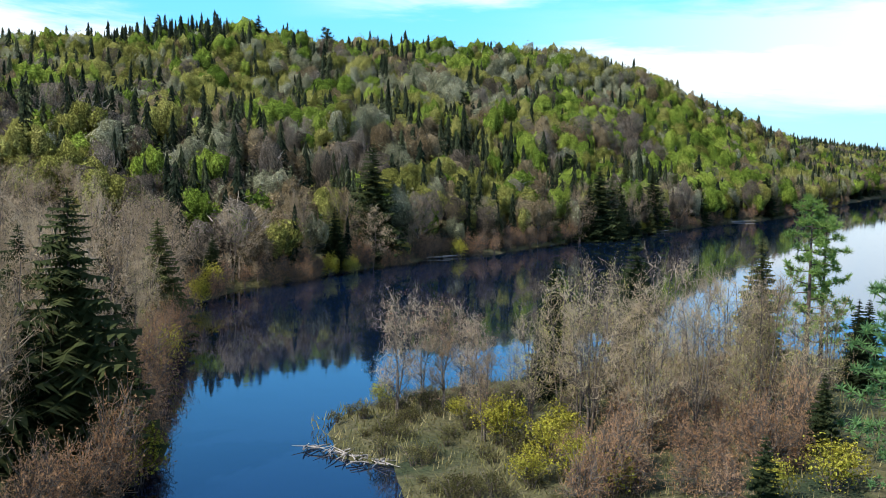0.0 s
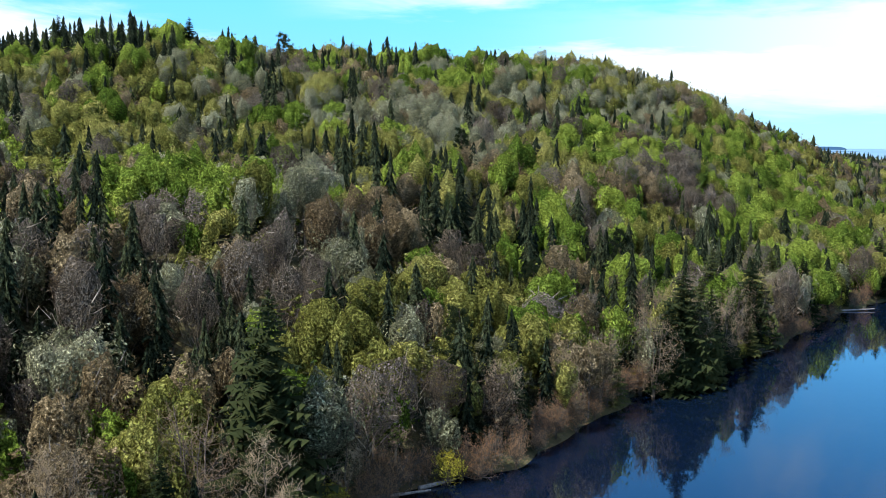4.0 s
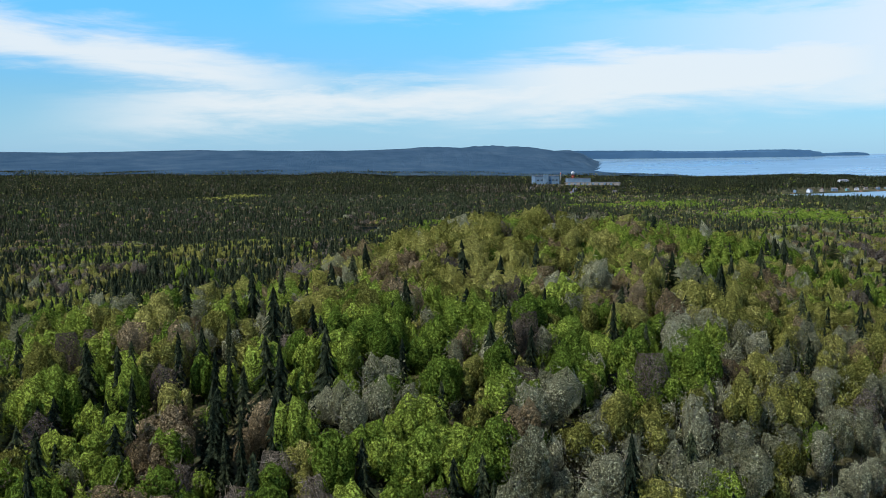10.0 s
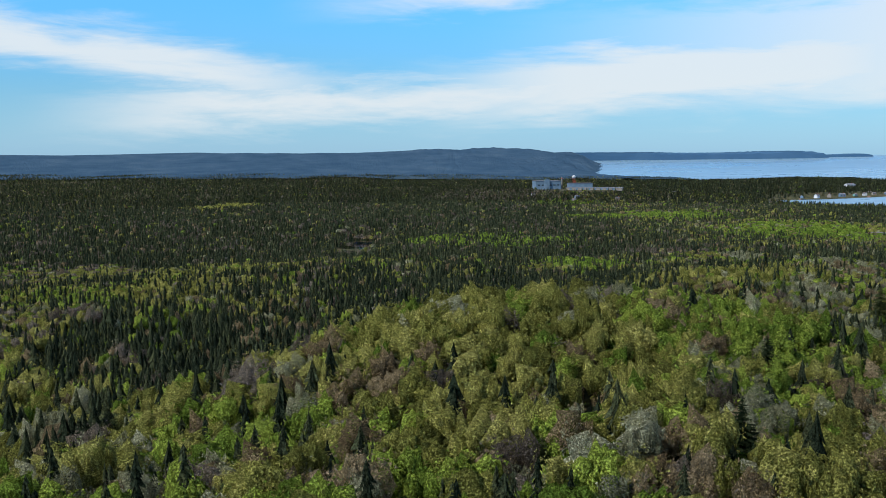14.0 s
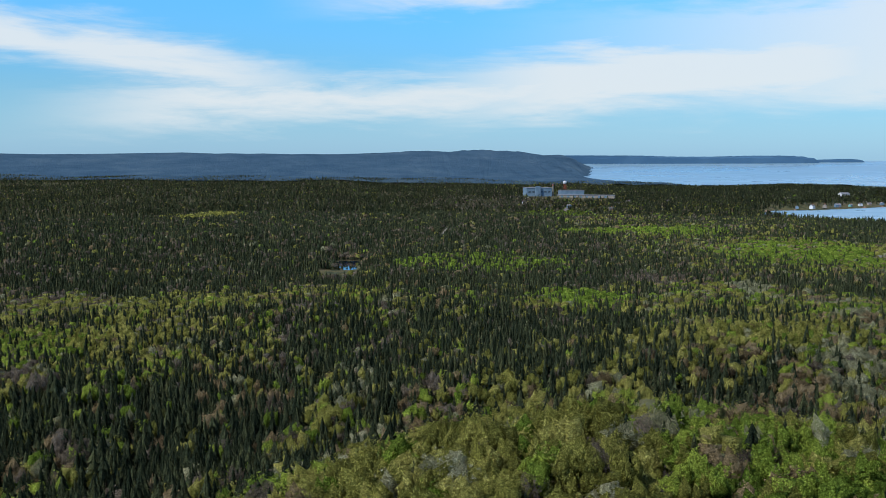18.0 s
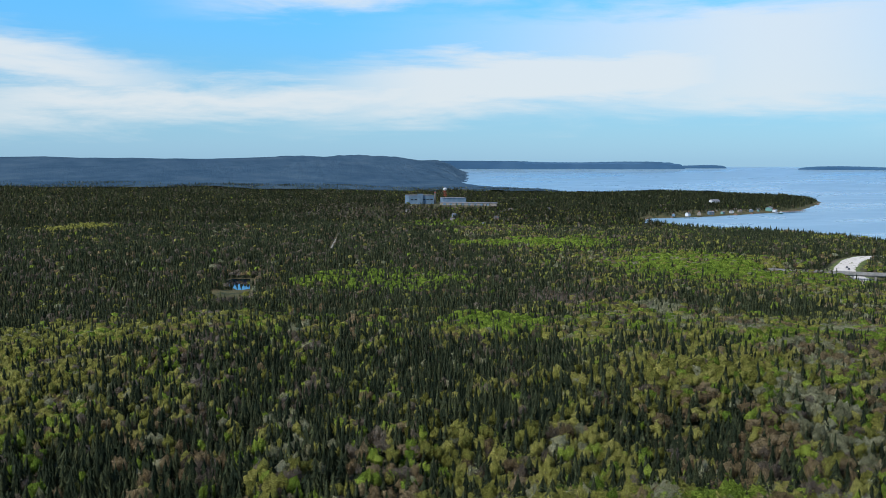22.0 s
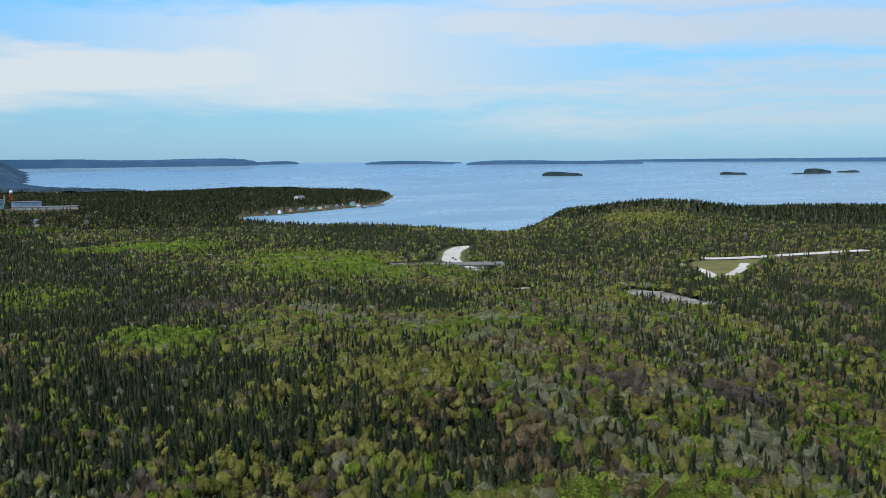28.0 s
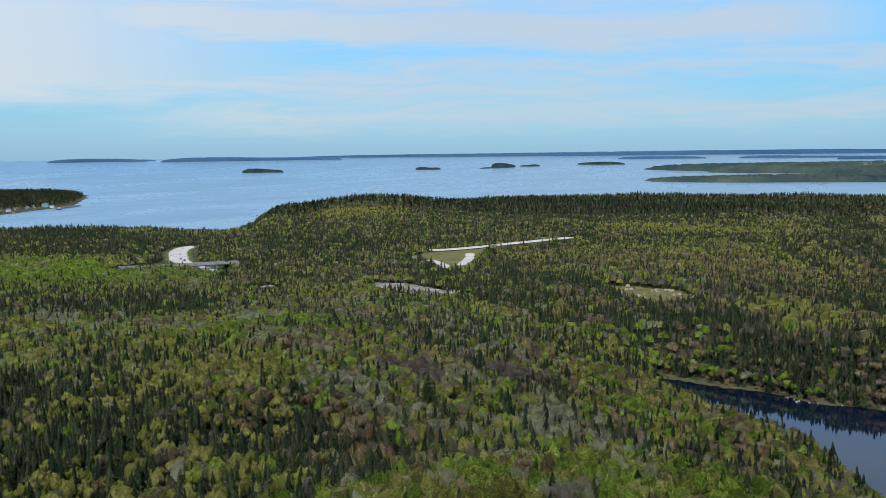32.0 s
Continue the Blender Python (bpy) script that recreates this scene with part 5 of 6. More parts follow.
tagged(triangle_soup("sedge", blades.reshape(-1, 3).astype(np.float32), np.clip(0.5 + 0.3 * waves(x, y, 5, 33) + r.normal(0, 0.15, n_), 0, 1).astype(np.float32), m_sedge),
       "tufted green and straw-coloured sedge on the marshy point", "grass", kind="stuff")

# driftwood at the tip
pile = thing("driftwood_pile", "heap of bleached driftwood sticks at the tip of the point", "driftwood")
pile.matrix_basis = pose(-2.6, 45.2, 0.05)
for k in range(34):
    f = k / 33
    c = np.array([-1.9 + 3.6 * f + r.normal(0, 0.25), 0.9 - 2.6 * f + r.normal(0, 0.25), 0.08 + 0.1 * r.uniform()])
    a, ln = r.uniform(0, 6.28), r.uniform(0.5, 1.5)
    d = np.array([math.cos(a), math.sin(a), r.uniform(-0.1, 0.15)]) * ln / 2
    part("stick", tube([c - d, c + r.normal(0, 0.04, 3), c + d], [0.035, 0.03, 0.012], 5), m_wood_pale, pile)
for x_, y_, ln, a in ((-0.5, 129.0, 5.5, 0.35), (2.5, 131.5, 3.0, 0.6), (15, 150, 4.0, 0.9), (40, 181, 5.0, 0.7), (64, 213, 6.5, 0.2)):
    d = np.array([math.cos(a), math.sin(a), 0.03]) * ln / 2
    c = np.array([x_, y_, 0.18])
    log = thing("fallen_log", "bleached fallen log lying at the lake's edge", "log", "fallen logs at the shore")
    part("stem", tube([c - d, c, c + d], [0.16, 0.13, 0.06], 7), m_wood_pale, log)
    part("branch", tube([c + d * 0.3, c + d * 0.3 + np.array([0.3, -0.6, 0.5])], [0.04, 0.01], 5), m_wood_pale, log)

# trees that stand out on the hill
for x_, y_, top, k in ((-47.9, 264.4, 47.6, 0), (-44, 262, 44.5, 1), (-53, 264, 47, 2), (-58, 268, 48, 1), (-62, 262, 46.5, 2), (-51.5, 293.2, 47.7, 1), (-68, 262, 48, 1), (-75, 268, 48, 0), (39.6, 344.4, 49.6, 0), (55.3, 386.6, 48.6, 0),
                       (53.2, 437.7, 49.0, 0), (50.5, 436.0, 47.5, 2), (13.6, 295.0, 44.2, 2), (11.8, 297.0, 43.0, 1), (-9.3, 298.2, 46.2, 1), (18.6, 341.6, 50.1, 1), (77.0, 410.0, 46.5, 2), (86.8, 444.0, 44.4, 1), (84.5, 446.0, 43.4, 2),
                       (83.4, 419.5, 41.5, 1), (-26.9, 325.8, 47.3, 1), (-3.2, 381.9, 48.5, 2), (20.5, 374.8, 49.2, 1), (18.6, 377.0, 48.4, 2), (2.2, 353.4, 46.4, 1), (38.3, 372.8, 48.4, 2), (26.7, 280.6, 38.5, 1), (118.5, 620.0, 36.5, 1), (-38, 276, 46.5, 2), (135, 535, 36.0, 0)):
    size = min(1.3, max(0.55, (top - float(height(np.array([x_]), np.array([y_]))[0])) / 10.0))
    stand(spruce_kinds[k], x_, y_, size, r.uniform(0, 360))
big_pine = make_pine(r, "pine_tree", "tall dark pine with a flat ragged crown on the ridge", 11.5, 3.4, 36, 7, 0.60, m_needles, 0.25, per=24)
stand(big_pine, -32.8, 285.4, 1.05, 0, fresh=False)
for x_, y_, size in ((4, 143, 0.75), (12, 168, 0.7), (24, 186, 0.8), (150, 527, 0.8), (5, 210, 0.75)):
    stand(big_pine, x_, y_, size, r.uniform(0, 360))


def make_birch(r):
    ob = thing("birch_tree", "young birch in fresh bright green leaf on the hillside", "tree", "birches on the hillside")
    part("trunk", tube([(0, 0, -0.3), (0.08, 0, 4), (0, 0.05, 7.4)], [0.09, 0.06, 0.01], 5), m_bark_grey, ob)
    v_, f_, d_ = airy_crown(r, 6, 260, 0.020, 0.23, 0.15)
    part("crown", (v_ * 8.0, f_, d_), m_birch, ob)
    return ob


birches = [make_birch(r) for _ in range(3)]
spots = [(-40, 144), (-26, 149), (-36, 150), (-33, 172), (-24, 176), (-28, 180), (-18, 174), (-20, 182), (-13, 178), (-8, 181), (28, 208), (40, 236), (52, 240), (33, 226), (12, 214), (-30, 205), (5, 232), (60, 262), (48, 270), (20, 250)]
for i, (x_, y_) in enumerate(spots):
    stand(birches[i % 3], x_, y_, r.uniform(0.8, 1.05), r.uniform(0, 360), fresh=i > 2)

# ---------------------------------------------------------------- roads, shore, islands and buildings


def plain_mat(name, a, b, scale=0.6, rough=0.85, bump=0.3, dist=0.05, spec=0.3, metal=0.0):
    m, n = material(name)
    p = place_of(n)
    g, f = n.noise(p, scale, 5, 0.6), n.noise(p, scale * 11, 4, 0.6)
    c = n.mix(n.ramp01(g, 0.35, 0.65), a, b)
    c = n.mix(n.math("MULTIPLY", n.ramp01(f, 0.45, 0.7), 0.3), c, tuple(v * 0.6 for v in a))
    surface(n, c, rough, f, bump, dist, spec, metal)
    return m


m_road = plain_mat("pale_road", (0.40, 0.37, 0.325), (0.50, 0.465, 0.41), 0.12, 0.95, 0.3, 0.05, 0.05)
m_gravel = plain_mat("gravel", (0.11, 0.10, 0.065), (0.32, 0.30, 0.265), 0.09, 0.95, 0.8, 0.15)
m_field = plain_mat("dry_grass", (0.10, 0.10, 0.032), (0.15, 0.135, 0.045), 0.08, 0.95, 0.6, 0.2, 0.1)
m_grass = plain_mat("green_field", (0.14, 0.19, 0.05), (0.20, 0.24, 0.07), 0.02, 0.95, 0.5, 0.2, 0.1)
m_scrub = plain_mat("green_scrub", (0.06, 0.085, 0.025), (0.11, 0.13, 0.04), 0.12, 0.95, 0.9, 0.4, 0.1)
m_mud = plain_mat("marsh_mat", (0.045, 0.045, 0.017), (0.10, 0.095, 0.033), 0.25, 0.9, 0.9, 0.2, 0.2)
m_rock = plain_mat("granite", (0.14, 0.125, 0.105), (0.30, 0.27, 0.24), 0.5, 0.9, 0.6, 0.1, 0.3)
m_pink = plain_mat("pink_granite", (0.20, 0.155, 0.125), (0.36, 0.29, 0.24), 0.3, 0.9, 0.6, 0.1, 0.3)
m_kelp = plain_mat("weedy_rock", (0.10, 0.06, 0.045), (0.20, 0.13, 0.09), 0.2, 0.9, 0.5, 0.2, 0.3)
m_concrete = plain_mat("concrete", (0.15, 0.145, 0.13), (0.22, 0.21, 0.195), 0.3)
m_white = plain_mat("white_paint", (0.40, 0.41, 0.42), (0.52, 0.53, 0.53), 0.2)
m_blue = plain_mat("blue_grey_cladding", (0.10, 0.155, 0.205), (0.14, 0.20, 0.255), 0.1, 0.95, 0.3, 0.05, 0.05)
m_roof = plain_mat("dark_shingle", (0.07, 0.07, 0.075), (0.14, 0.13, 0.13), 0.5)
m_rooflight = plain_mat("pale_metal_roof", (0.12, 0.13, 0.145), (0.18, 0.185, 0.195), 0.2, 0.95, 0.1, 0.02, 0.05)
m_red = plain_mat("red_paint", (0.34, 0.06, 0.04), (0.42, 0.09, 0.06), 0.5)
m_tan = plain_mat("tan_siding", (0.19, 0.165, 0.135), (0.26, 0.225, 0.185), 0.4)
m_green = plain_mat("green_paint", (0.10, 0.22, 0.20), (0.15, 0.28, 0.25), 0.4)
m_glass, n = material("window_glass")
surface(n, (0.02, 0.025, 0.03), 0.06, spec=0.8)
m_tyre = plain_mat("rubber", (0.02, 0.02, 0.02), (0.03, 0.03, 0.03))
m_carpaint, n = material("dark_car_paint")
surface(n, (0.04, 0.045, 0.06), 0.3, spec=0.6)
m_far_sand = plain_mat("shore_sand", (0.36, 0.31, 0.25), (0.48, 0.42, 0.34), 0.01)


def box_tris(x0, y0, z0, x1, y1, z1, bev=0.0):
    """A block; with bev its upright and top edges are cut off."""
    bm = bmesh.new()
    bmesh.ops.create_cube(bm, size=1.0)
    for v in bm.verts:
        v.co = Vector(((x0 + x1) / 2 + v.co.x * (x1 - x0), (y0 + y1) / 2 + v.co.y * (y1 - y0), (z0 + z1) / 2 + v.co.z * (z1 - z0)))
    if bev:
        bmesh.ops.bevel(bm, geom=bm.edges[:], offset=bev, segments=1, affect="EDGES")
    bmesh.ops.triangulate(bm, faces=bm.faces[:])
    out = [[tuple(v.co) for v in f.verts] for f in bm.faces]
    bm.free()
    return out


def gable_tris(x0, y0, x1, y1, z, rise, over=0.4, thick=0.25):
    """A pitched roof with eaves, its ridge along x."""
    ym = (y0 + y1) / 2
    a, b, c, d = x0 - over, x1 + over, y0 - over, y1 + over
    low = z - rise * over / (ym - y0)
    v = [(a, c, low), (b, c, low), (b, ym, z + rise), (a, ym, z + rise), (a, d, low), (b, d, low)]
    u = [(p[0], p[1], p[2] + thick) for p in v]
    f = []

    def quad(p, q, s, t):
        f.extend([(p, q, s), (p, s, t)])
    quad(u[0], u[1], u[2], u[3])
    quad(u[3], u[2], u[5], u[4])
    quad(v[1], v[0], v[3], v[2])
    quad(v[2], v[3], v[4], v[5])
    for p, q in ((0, 1), (1, 2), (2, 5), (5, 4), (4, 3), (3, 0)):
        quad(v[p], v[q], u[q], u[p])
    return f


def gable_wall_tris(x0, y0, x1, y1, z0, z1, rise):
    ym = (y0 + y1) / 2
    t = box_tris(x0, y0, z0, x1, y1, z1)
    return t + [((x0, y0, z1), (x0, ym, z1 + rise), (x0, y1, z1)), ((x1, y0, z1), (x1, y1, z1), (x1, ym, z1 + rise))]


def ribbon(name, pts, width, z, mat, label, thick=0.5, category="road", shoulder=1.5):
    """A strip of road along a smooth line in plan, with shoulders."""
    p = np.array(pts, float)
    t = np.linspace(0, len(p) - 1, (len(p) - 1) * 8 + 1)
    i = np.clip(t.astype(int), 0, len(p) - 2)
    f = (t - i)[:, None]
    q0, q1, q2, q3 = p[np.maximum(i - 1, 0)], p[i], p[i + 1], p[np.minimum(i + 2, len(p) - 1)]
    c = 0.5 * (2 * q1 + (q2 - q0) * f + (2 * q0 - 5 * q1 + 4 * q2 - q3) * f ** 2 + (3 * q1 - q0 - 3 * q2 + q3) * f ** 3)
    d = np.gradient(c, axis=0)
    nrm = np.stack([-d[:, 1], d[:, 0]], 1) / np.linalg.norm(d, axis=1)[:, None]
    cols = [(-0.5 * width - shoulder, -thick), (-0.5 * width, 0), (0.5 * width, 0), (0.5 * width + shoulder, -thick)]
    vs = [(c[k, 0] + nrm[k, 0] * o, c[k, 1] + nrm[k, 1] * o, z + h) for k in range(len(c)) for o, h in cols]
    fs = [(k * 4 + j, k * 4 + j + 1, k * 4 + j + 5, k * 4 + j + 4) for k in range(len(c) - 1) for j in range(3)]
    return tagged(sheet(name, vs, fs, mat, False), label, category, kind="structure")


def patch(name, poly, z, mat, label, category, rough_by=0.25, step=2.5, edge=1.5):
    """An uneven sheet of ground over an outline in plan."""
    px = [p[0] for p in poly]
    py = [p[1] for p in poly]
    xs_, ys_ = np.arange(min(px) - step, max(px) + step, step), np.arange(min(py) - step, max(py) + step, step)
    gx, gy = np.meshgrid(xs_, ys_)
    d = inside_by(gx, gy, poly) + edge * 0.8 * waves(gx, gy, 9, 60)
    gz = z + rough_by * waves(gx, gy, 7, 61) * smooth(d, 0, 4) - 0.6 * (1 - smooth(d, -1, 2))
    w_ = len(xs_)
    i = np.arange(len(ys_) - 1)[:, None] * w_ + np.arange(w_ - 1)[None]
    f = np.stack([i, i + 1, i + 1 + w_, i + w_], -1).reshape(-1, 4)
    f = f[(d.ravel()[f] > -1).all(1)]
    return tagged(sheet(name, np.stack([gx, gy, gz], -1).reshape(-1, 3).tolist(), f.tolist(), mat), label, category, kind="structure")


# the interchange with its overpass
ribbon("road", [(538, 1190), (512, 1192), (482, 1165), (455, 1126), (430, 1088), (414, 1050), (404, 1012), (396, 980)], 15, 8.3, m_road, "pale concrete-grey road curving down to the bay")
ribbon("road", [(430, 1092), (418, 1078), (396, 1068), (372, 1064), (345, 1066)], 8, 8.35, m_road, "pale slip road beside the overpass")
bridge = thing("overpass_bridge", "low grey concrete overpass on piers above the curving road", "bridge")
bridge.matrix_basis = pose(395, 1021, 0, 0, 0, math.degrees(math.atan2(-51, 100)))
part("deck", box_tris(-58, -4.5, 12.2, 38, 4.5, 13.2, 0.1), m_concrete, bridge)
for sgn in (-1, 1):
    part("parapet", box_tris(-58, sgn * 4.35 - 0.15, 13.2, 38, sgn * 4.35 + 0.15, 14.0, 0.04), m_concrete, bridge)
    part("girder", box_tris(-57, sgn * 2.6 - 0.3, 11.2, 37, sgn * 2.6 + 0.3, 12.2), m_concrete, bridge)
for x_ in (-34, -14, 4, 20):
    part("pier", box_tris(x_ - 0.7, -3.6, 6.5, x_ + 0.7, 3.6, 11.2, 0.1), m_concrete, bridge)
for x_ in (-57, 32):
    part("abutment", box_tris(x_, -5.5, 6, x_ + 6, 5.5, 12.2, 0.1), m_concrete, bridge)
# the highway with its dry verge
ribbon("highway", [(588, 932), (615, 918), (691, 908), (725, 904), (768, 898)], 9, 14.0, m_road, "pale straight highway through the forest")
patch("bank", PADS[0][0], 7.95, m_scrub, "rough green bank beside the slip roads", "grass", 0.4)
patch("verge", PADS[2][0], 13.1, m_field, "dry yellow-green grass verge beside the highway", "grass")
ribbon("ramp_road", [(530, 880), (520, 862), (508, 845), (494, 832)], 5, 13.55, m_road, "pale slip road crossing the grass verge")
ribbon("ramp_road", [(590, 886), (568, 868), (540, 850), (512, 834)], 5.5, 13.6, m_road, "pale slip road crossing the grass verge")
patch("gravel_yard", PADS[3][0], 13.1, m_gravel, "pale grey gravel clearing in the forest", "gravel", 0.4)
patch("gravel_yard", PADS[4][0], 10.1, m_gravel, "small pale gravel clearing in the forest", "gravel", 0.3)
patch("rock_outcrop", PADS[5][0], 12.9, m_field, "stony clearing with dry grass", "clearing", 0.6)
patch("distant_field", PADS[8][0], 26.3, m_grass, "long green field among the far woods", "field", 0.5, 10)
ribbon("forest_track", [(-1, 1262), (4, 1340), (8, 1412), (14, 1500), (20, 1590)], 1.4, 5.2, m_gravel, "narrow pale gravel track through the spruces", category="track", shoulder=0.3)
ribbon("shore_path", [(226, 462), (219, 451), (210, 439), (205, 428), (203, 414), (198, 400)], 2.2, 1.75, m_far_sand, "narrow sandy path along the lake", 0.9, "path", 0.6)
patch("marsh", [(327, 563), (333, 548), (333, 524), (326, 504), (316, 506), (313, 520), (314, 535), (313, 552)], 0.16, m_mud, "low brown-green marsh mat at the lake's end", "marsh", 0.12, 1.0, 1.5)
flat_water("stream", [(244, 868), (252, 864), (264, 858), (262, 852), (250, 857), (242, 862)], 7.9, "dark still stream among the trees")

# boulders
def boulder_mesh(seed):
    rr = np.random.RandomState(seed)
    bm = bmesh.new()
    bmesh.ops.create_icosphere(bm, subdivisions=1, radius=1.0)
    for v in bm.verts:
        v.co = Vector((v.co.x * 1.15, v.co.y * 0.9, v.co.z * 0.7)) * rr.uniform(0.72, 1.18)
    me = bpy.data.meshes.new("boulder")
    bm.to_mesh(me)
    bm.free()
    return me


rocks = [boulder_mesh(k) for k in range(6)]


def boulder(x_, y_, z_, size, mat, label, group):
    me = rocks[r.randint(0, 6)]
    key = (me.name, mat.name)
    if key not in rock_sets:
        rock_sets[key] = me.copy()
        rock_sets[key].materials.append(mat)
    ob = tagged(new("boulder", rock_sets[key]), label, "rock", group)
    ob.matrix_basis = pose(x_, y_, z_, r.uniform(-15, 15), r.uniform(-15, 15), r.uniform(0, 360)) @ Matrix.Diagonal((size, size, size, 1))


rock_sets = {}
r = np.random.RandomState(5)
k = 0
while k < 60:
    x_, y_ = r.uniform(408, 494), r.uniform(593, 693)
    if float(inside_by(np.array([x_]), np.array([y_]), PADS[5][0])[0]) > 1:
        s_ = r.uniform(0.5, 1.9)
        boulder(x_, y_, 13.0 + s_ * 0.25, s_, m_pink, "pinkish granite boulder in a forest clearing", "boulders in the clearing")
        k += 1
for k in range(60):
    f = r.uniform()
    x_, y_ = 395 + r.normal(0, 7), 800 - 75 * f + r.normal(0, 4)
    s_ = r.uniform(0.5, 1.5)
    boulder(x_, y_, 13.0 + s_ * 0.2, s_, m_rock, "pale grey boulder at the gravel clearing", "boulders at the gravel yard")
for k in range(34):
    f = r.uniform(0.35, 1.0)
    x_, y_ = 317 + 3 * math.sin(f * 9) + r.normal(0, 0.8) - 3.5 * math.exp(-((f - 0.45) / 0.2) ** 2), 520 - 70 * f
    s_ = r.uniform(0.2, 0.75)
    boulder(x_, y_, 0.1 + s_ * 0.1, s_, m_rock, "grey boulder on the lake shore", "boulders on the lake shore")
for k in range(70):
    i = r.randint(11, 28)
    (ax, ay), (bx, by) = COAST[i], COAST[i + 1]
    f = r.uniform()
    s_ = r.uniform(1.5, 4.0)
    boulder(ax + (bx - ax) * f + r.normal(0, 4), ay + (by - ay) * f + r.normal(0, 4), -0.2 + s_ * 0.1, s_, m_kelp, "brown weed-covered rock at the sea's edge", "rocks along the coast")

# ---- islands and far shores


def far_land(name, cx, cy, lx, ly, turn_, top, label, seed, mat, n_=(64, 20), rough_top=0.35, kind=""):
    """A wooded island or low ridge with an uneven canopy; long axis along turn_."""
    u = np.linspace(-1, 1, n_[0])
    v = np.linspace(-1, 1, n_[1])
    gu, gv = np.meshgrid(u, v)
    c, s = math.cos(radians(turn_)), math.sin(radians(turn_))
    wob = 1 + 0.14 * np.sin(3.1 * np.arctan2(gv, gu) + seed) + 0.08 * np.sin(7 * np.arctan2(gv, gu) + 2 * seed)
    rad = np.maximum(np.abs(gu), np.abs(gv))
    den = np.hypot(gu, gv) + 1e-9
    uu, vv = gu / den * rad * wob, gv / den * rad * wob
    x_, y_ = cx + uu * lx * c - vv * ly * s, cy + uu * lx * s + vv * ly * c
    form = np.sqrt(np.clip(1 - rad ** 6, 0, 1)) * (0.84 + 0.16 * np.sin(gu * 2.4 + seed))
    rr = np.random.RandomState(seed)
    z_ = -1 + (top + 1) * form * (1 + rough_top * rr.uniform(-1, 1, gu.shape) * (rad < 0.97)) + np.where(rad > 0.97, 0, 0.12 * top)
    px, py, pz = drawn_in(x_, y_, z_)
    w_ = n_[0]
    i = np.arange(n_[1] - 1)[:, None] * w_ + np.arange(w_ - 1)[None]
    f = np.stack([i, i + 1, i + 1 + w_, i + w_], -1).reshape(-1, 4)
    return tagged(sheet(name, np.stack([px, py, pz], -1).reshape(-1, 3).tolist(), f.tolist(), mat, False), label, "island" if not kind else "coast", kind=kind)


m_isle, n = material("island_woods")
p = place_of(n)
# island green shifted to blue, some haze put into the colour
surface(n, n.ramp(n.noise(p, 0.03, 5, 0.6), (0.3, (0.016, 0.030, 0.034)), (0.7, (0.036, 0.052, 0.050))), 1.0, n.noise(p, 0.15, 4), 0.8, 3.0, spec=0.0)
m_coast, n = material("far_coast_woods_hazed")
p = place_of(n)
# woods painted blue to carry the haze of the far shore
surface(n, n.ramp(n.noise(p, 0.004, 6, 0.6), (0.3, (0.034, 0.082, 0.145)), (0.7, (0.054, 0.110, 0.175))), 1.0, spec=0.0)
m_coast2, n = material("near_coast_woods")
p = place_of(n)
# this shore's green has the same bluish haze mixed in
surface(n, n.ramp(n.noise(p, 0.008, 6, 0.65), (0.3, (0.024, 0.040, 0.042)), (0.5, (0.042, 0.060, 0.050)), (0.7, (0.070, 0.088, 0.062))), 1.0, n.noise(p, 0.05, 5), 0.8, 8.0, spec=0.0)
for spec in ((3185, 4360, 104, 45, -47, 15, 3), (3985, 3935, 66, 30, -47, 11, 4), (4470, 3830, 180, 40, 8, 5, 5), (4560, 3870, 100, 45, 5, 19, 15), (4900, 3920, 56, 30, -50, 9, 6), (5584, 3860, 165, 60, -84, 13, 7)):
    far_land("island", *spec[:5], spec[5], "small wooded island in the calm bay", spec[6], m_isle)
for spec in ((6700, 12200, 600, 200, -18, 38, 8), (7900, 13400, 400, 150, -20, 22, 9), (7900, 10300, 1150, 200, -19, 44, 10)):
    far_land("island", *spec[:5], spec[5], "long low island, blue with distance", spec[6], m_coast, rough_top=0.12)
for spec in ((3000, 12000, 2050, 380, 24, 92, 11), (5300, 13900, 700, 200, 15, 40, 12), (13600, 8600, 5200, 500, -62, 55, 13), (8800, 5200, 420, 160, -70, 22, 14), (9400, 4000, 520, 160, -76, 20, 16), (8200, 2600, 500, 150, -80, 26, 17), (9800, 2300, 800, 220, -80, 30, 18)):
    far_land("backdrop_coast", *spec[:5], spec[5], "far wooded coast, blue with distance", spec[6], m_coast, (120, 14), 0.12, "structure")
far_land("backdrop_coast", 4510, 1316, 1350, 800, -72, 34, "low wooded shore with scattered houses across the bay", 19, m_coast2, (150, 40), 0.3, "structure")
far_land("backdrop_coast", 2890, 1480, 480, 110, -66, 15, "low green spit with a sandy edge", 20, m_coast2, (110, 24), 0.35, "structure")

# ---- buildings


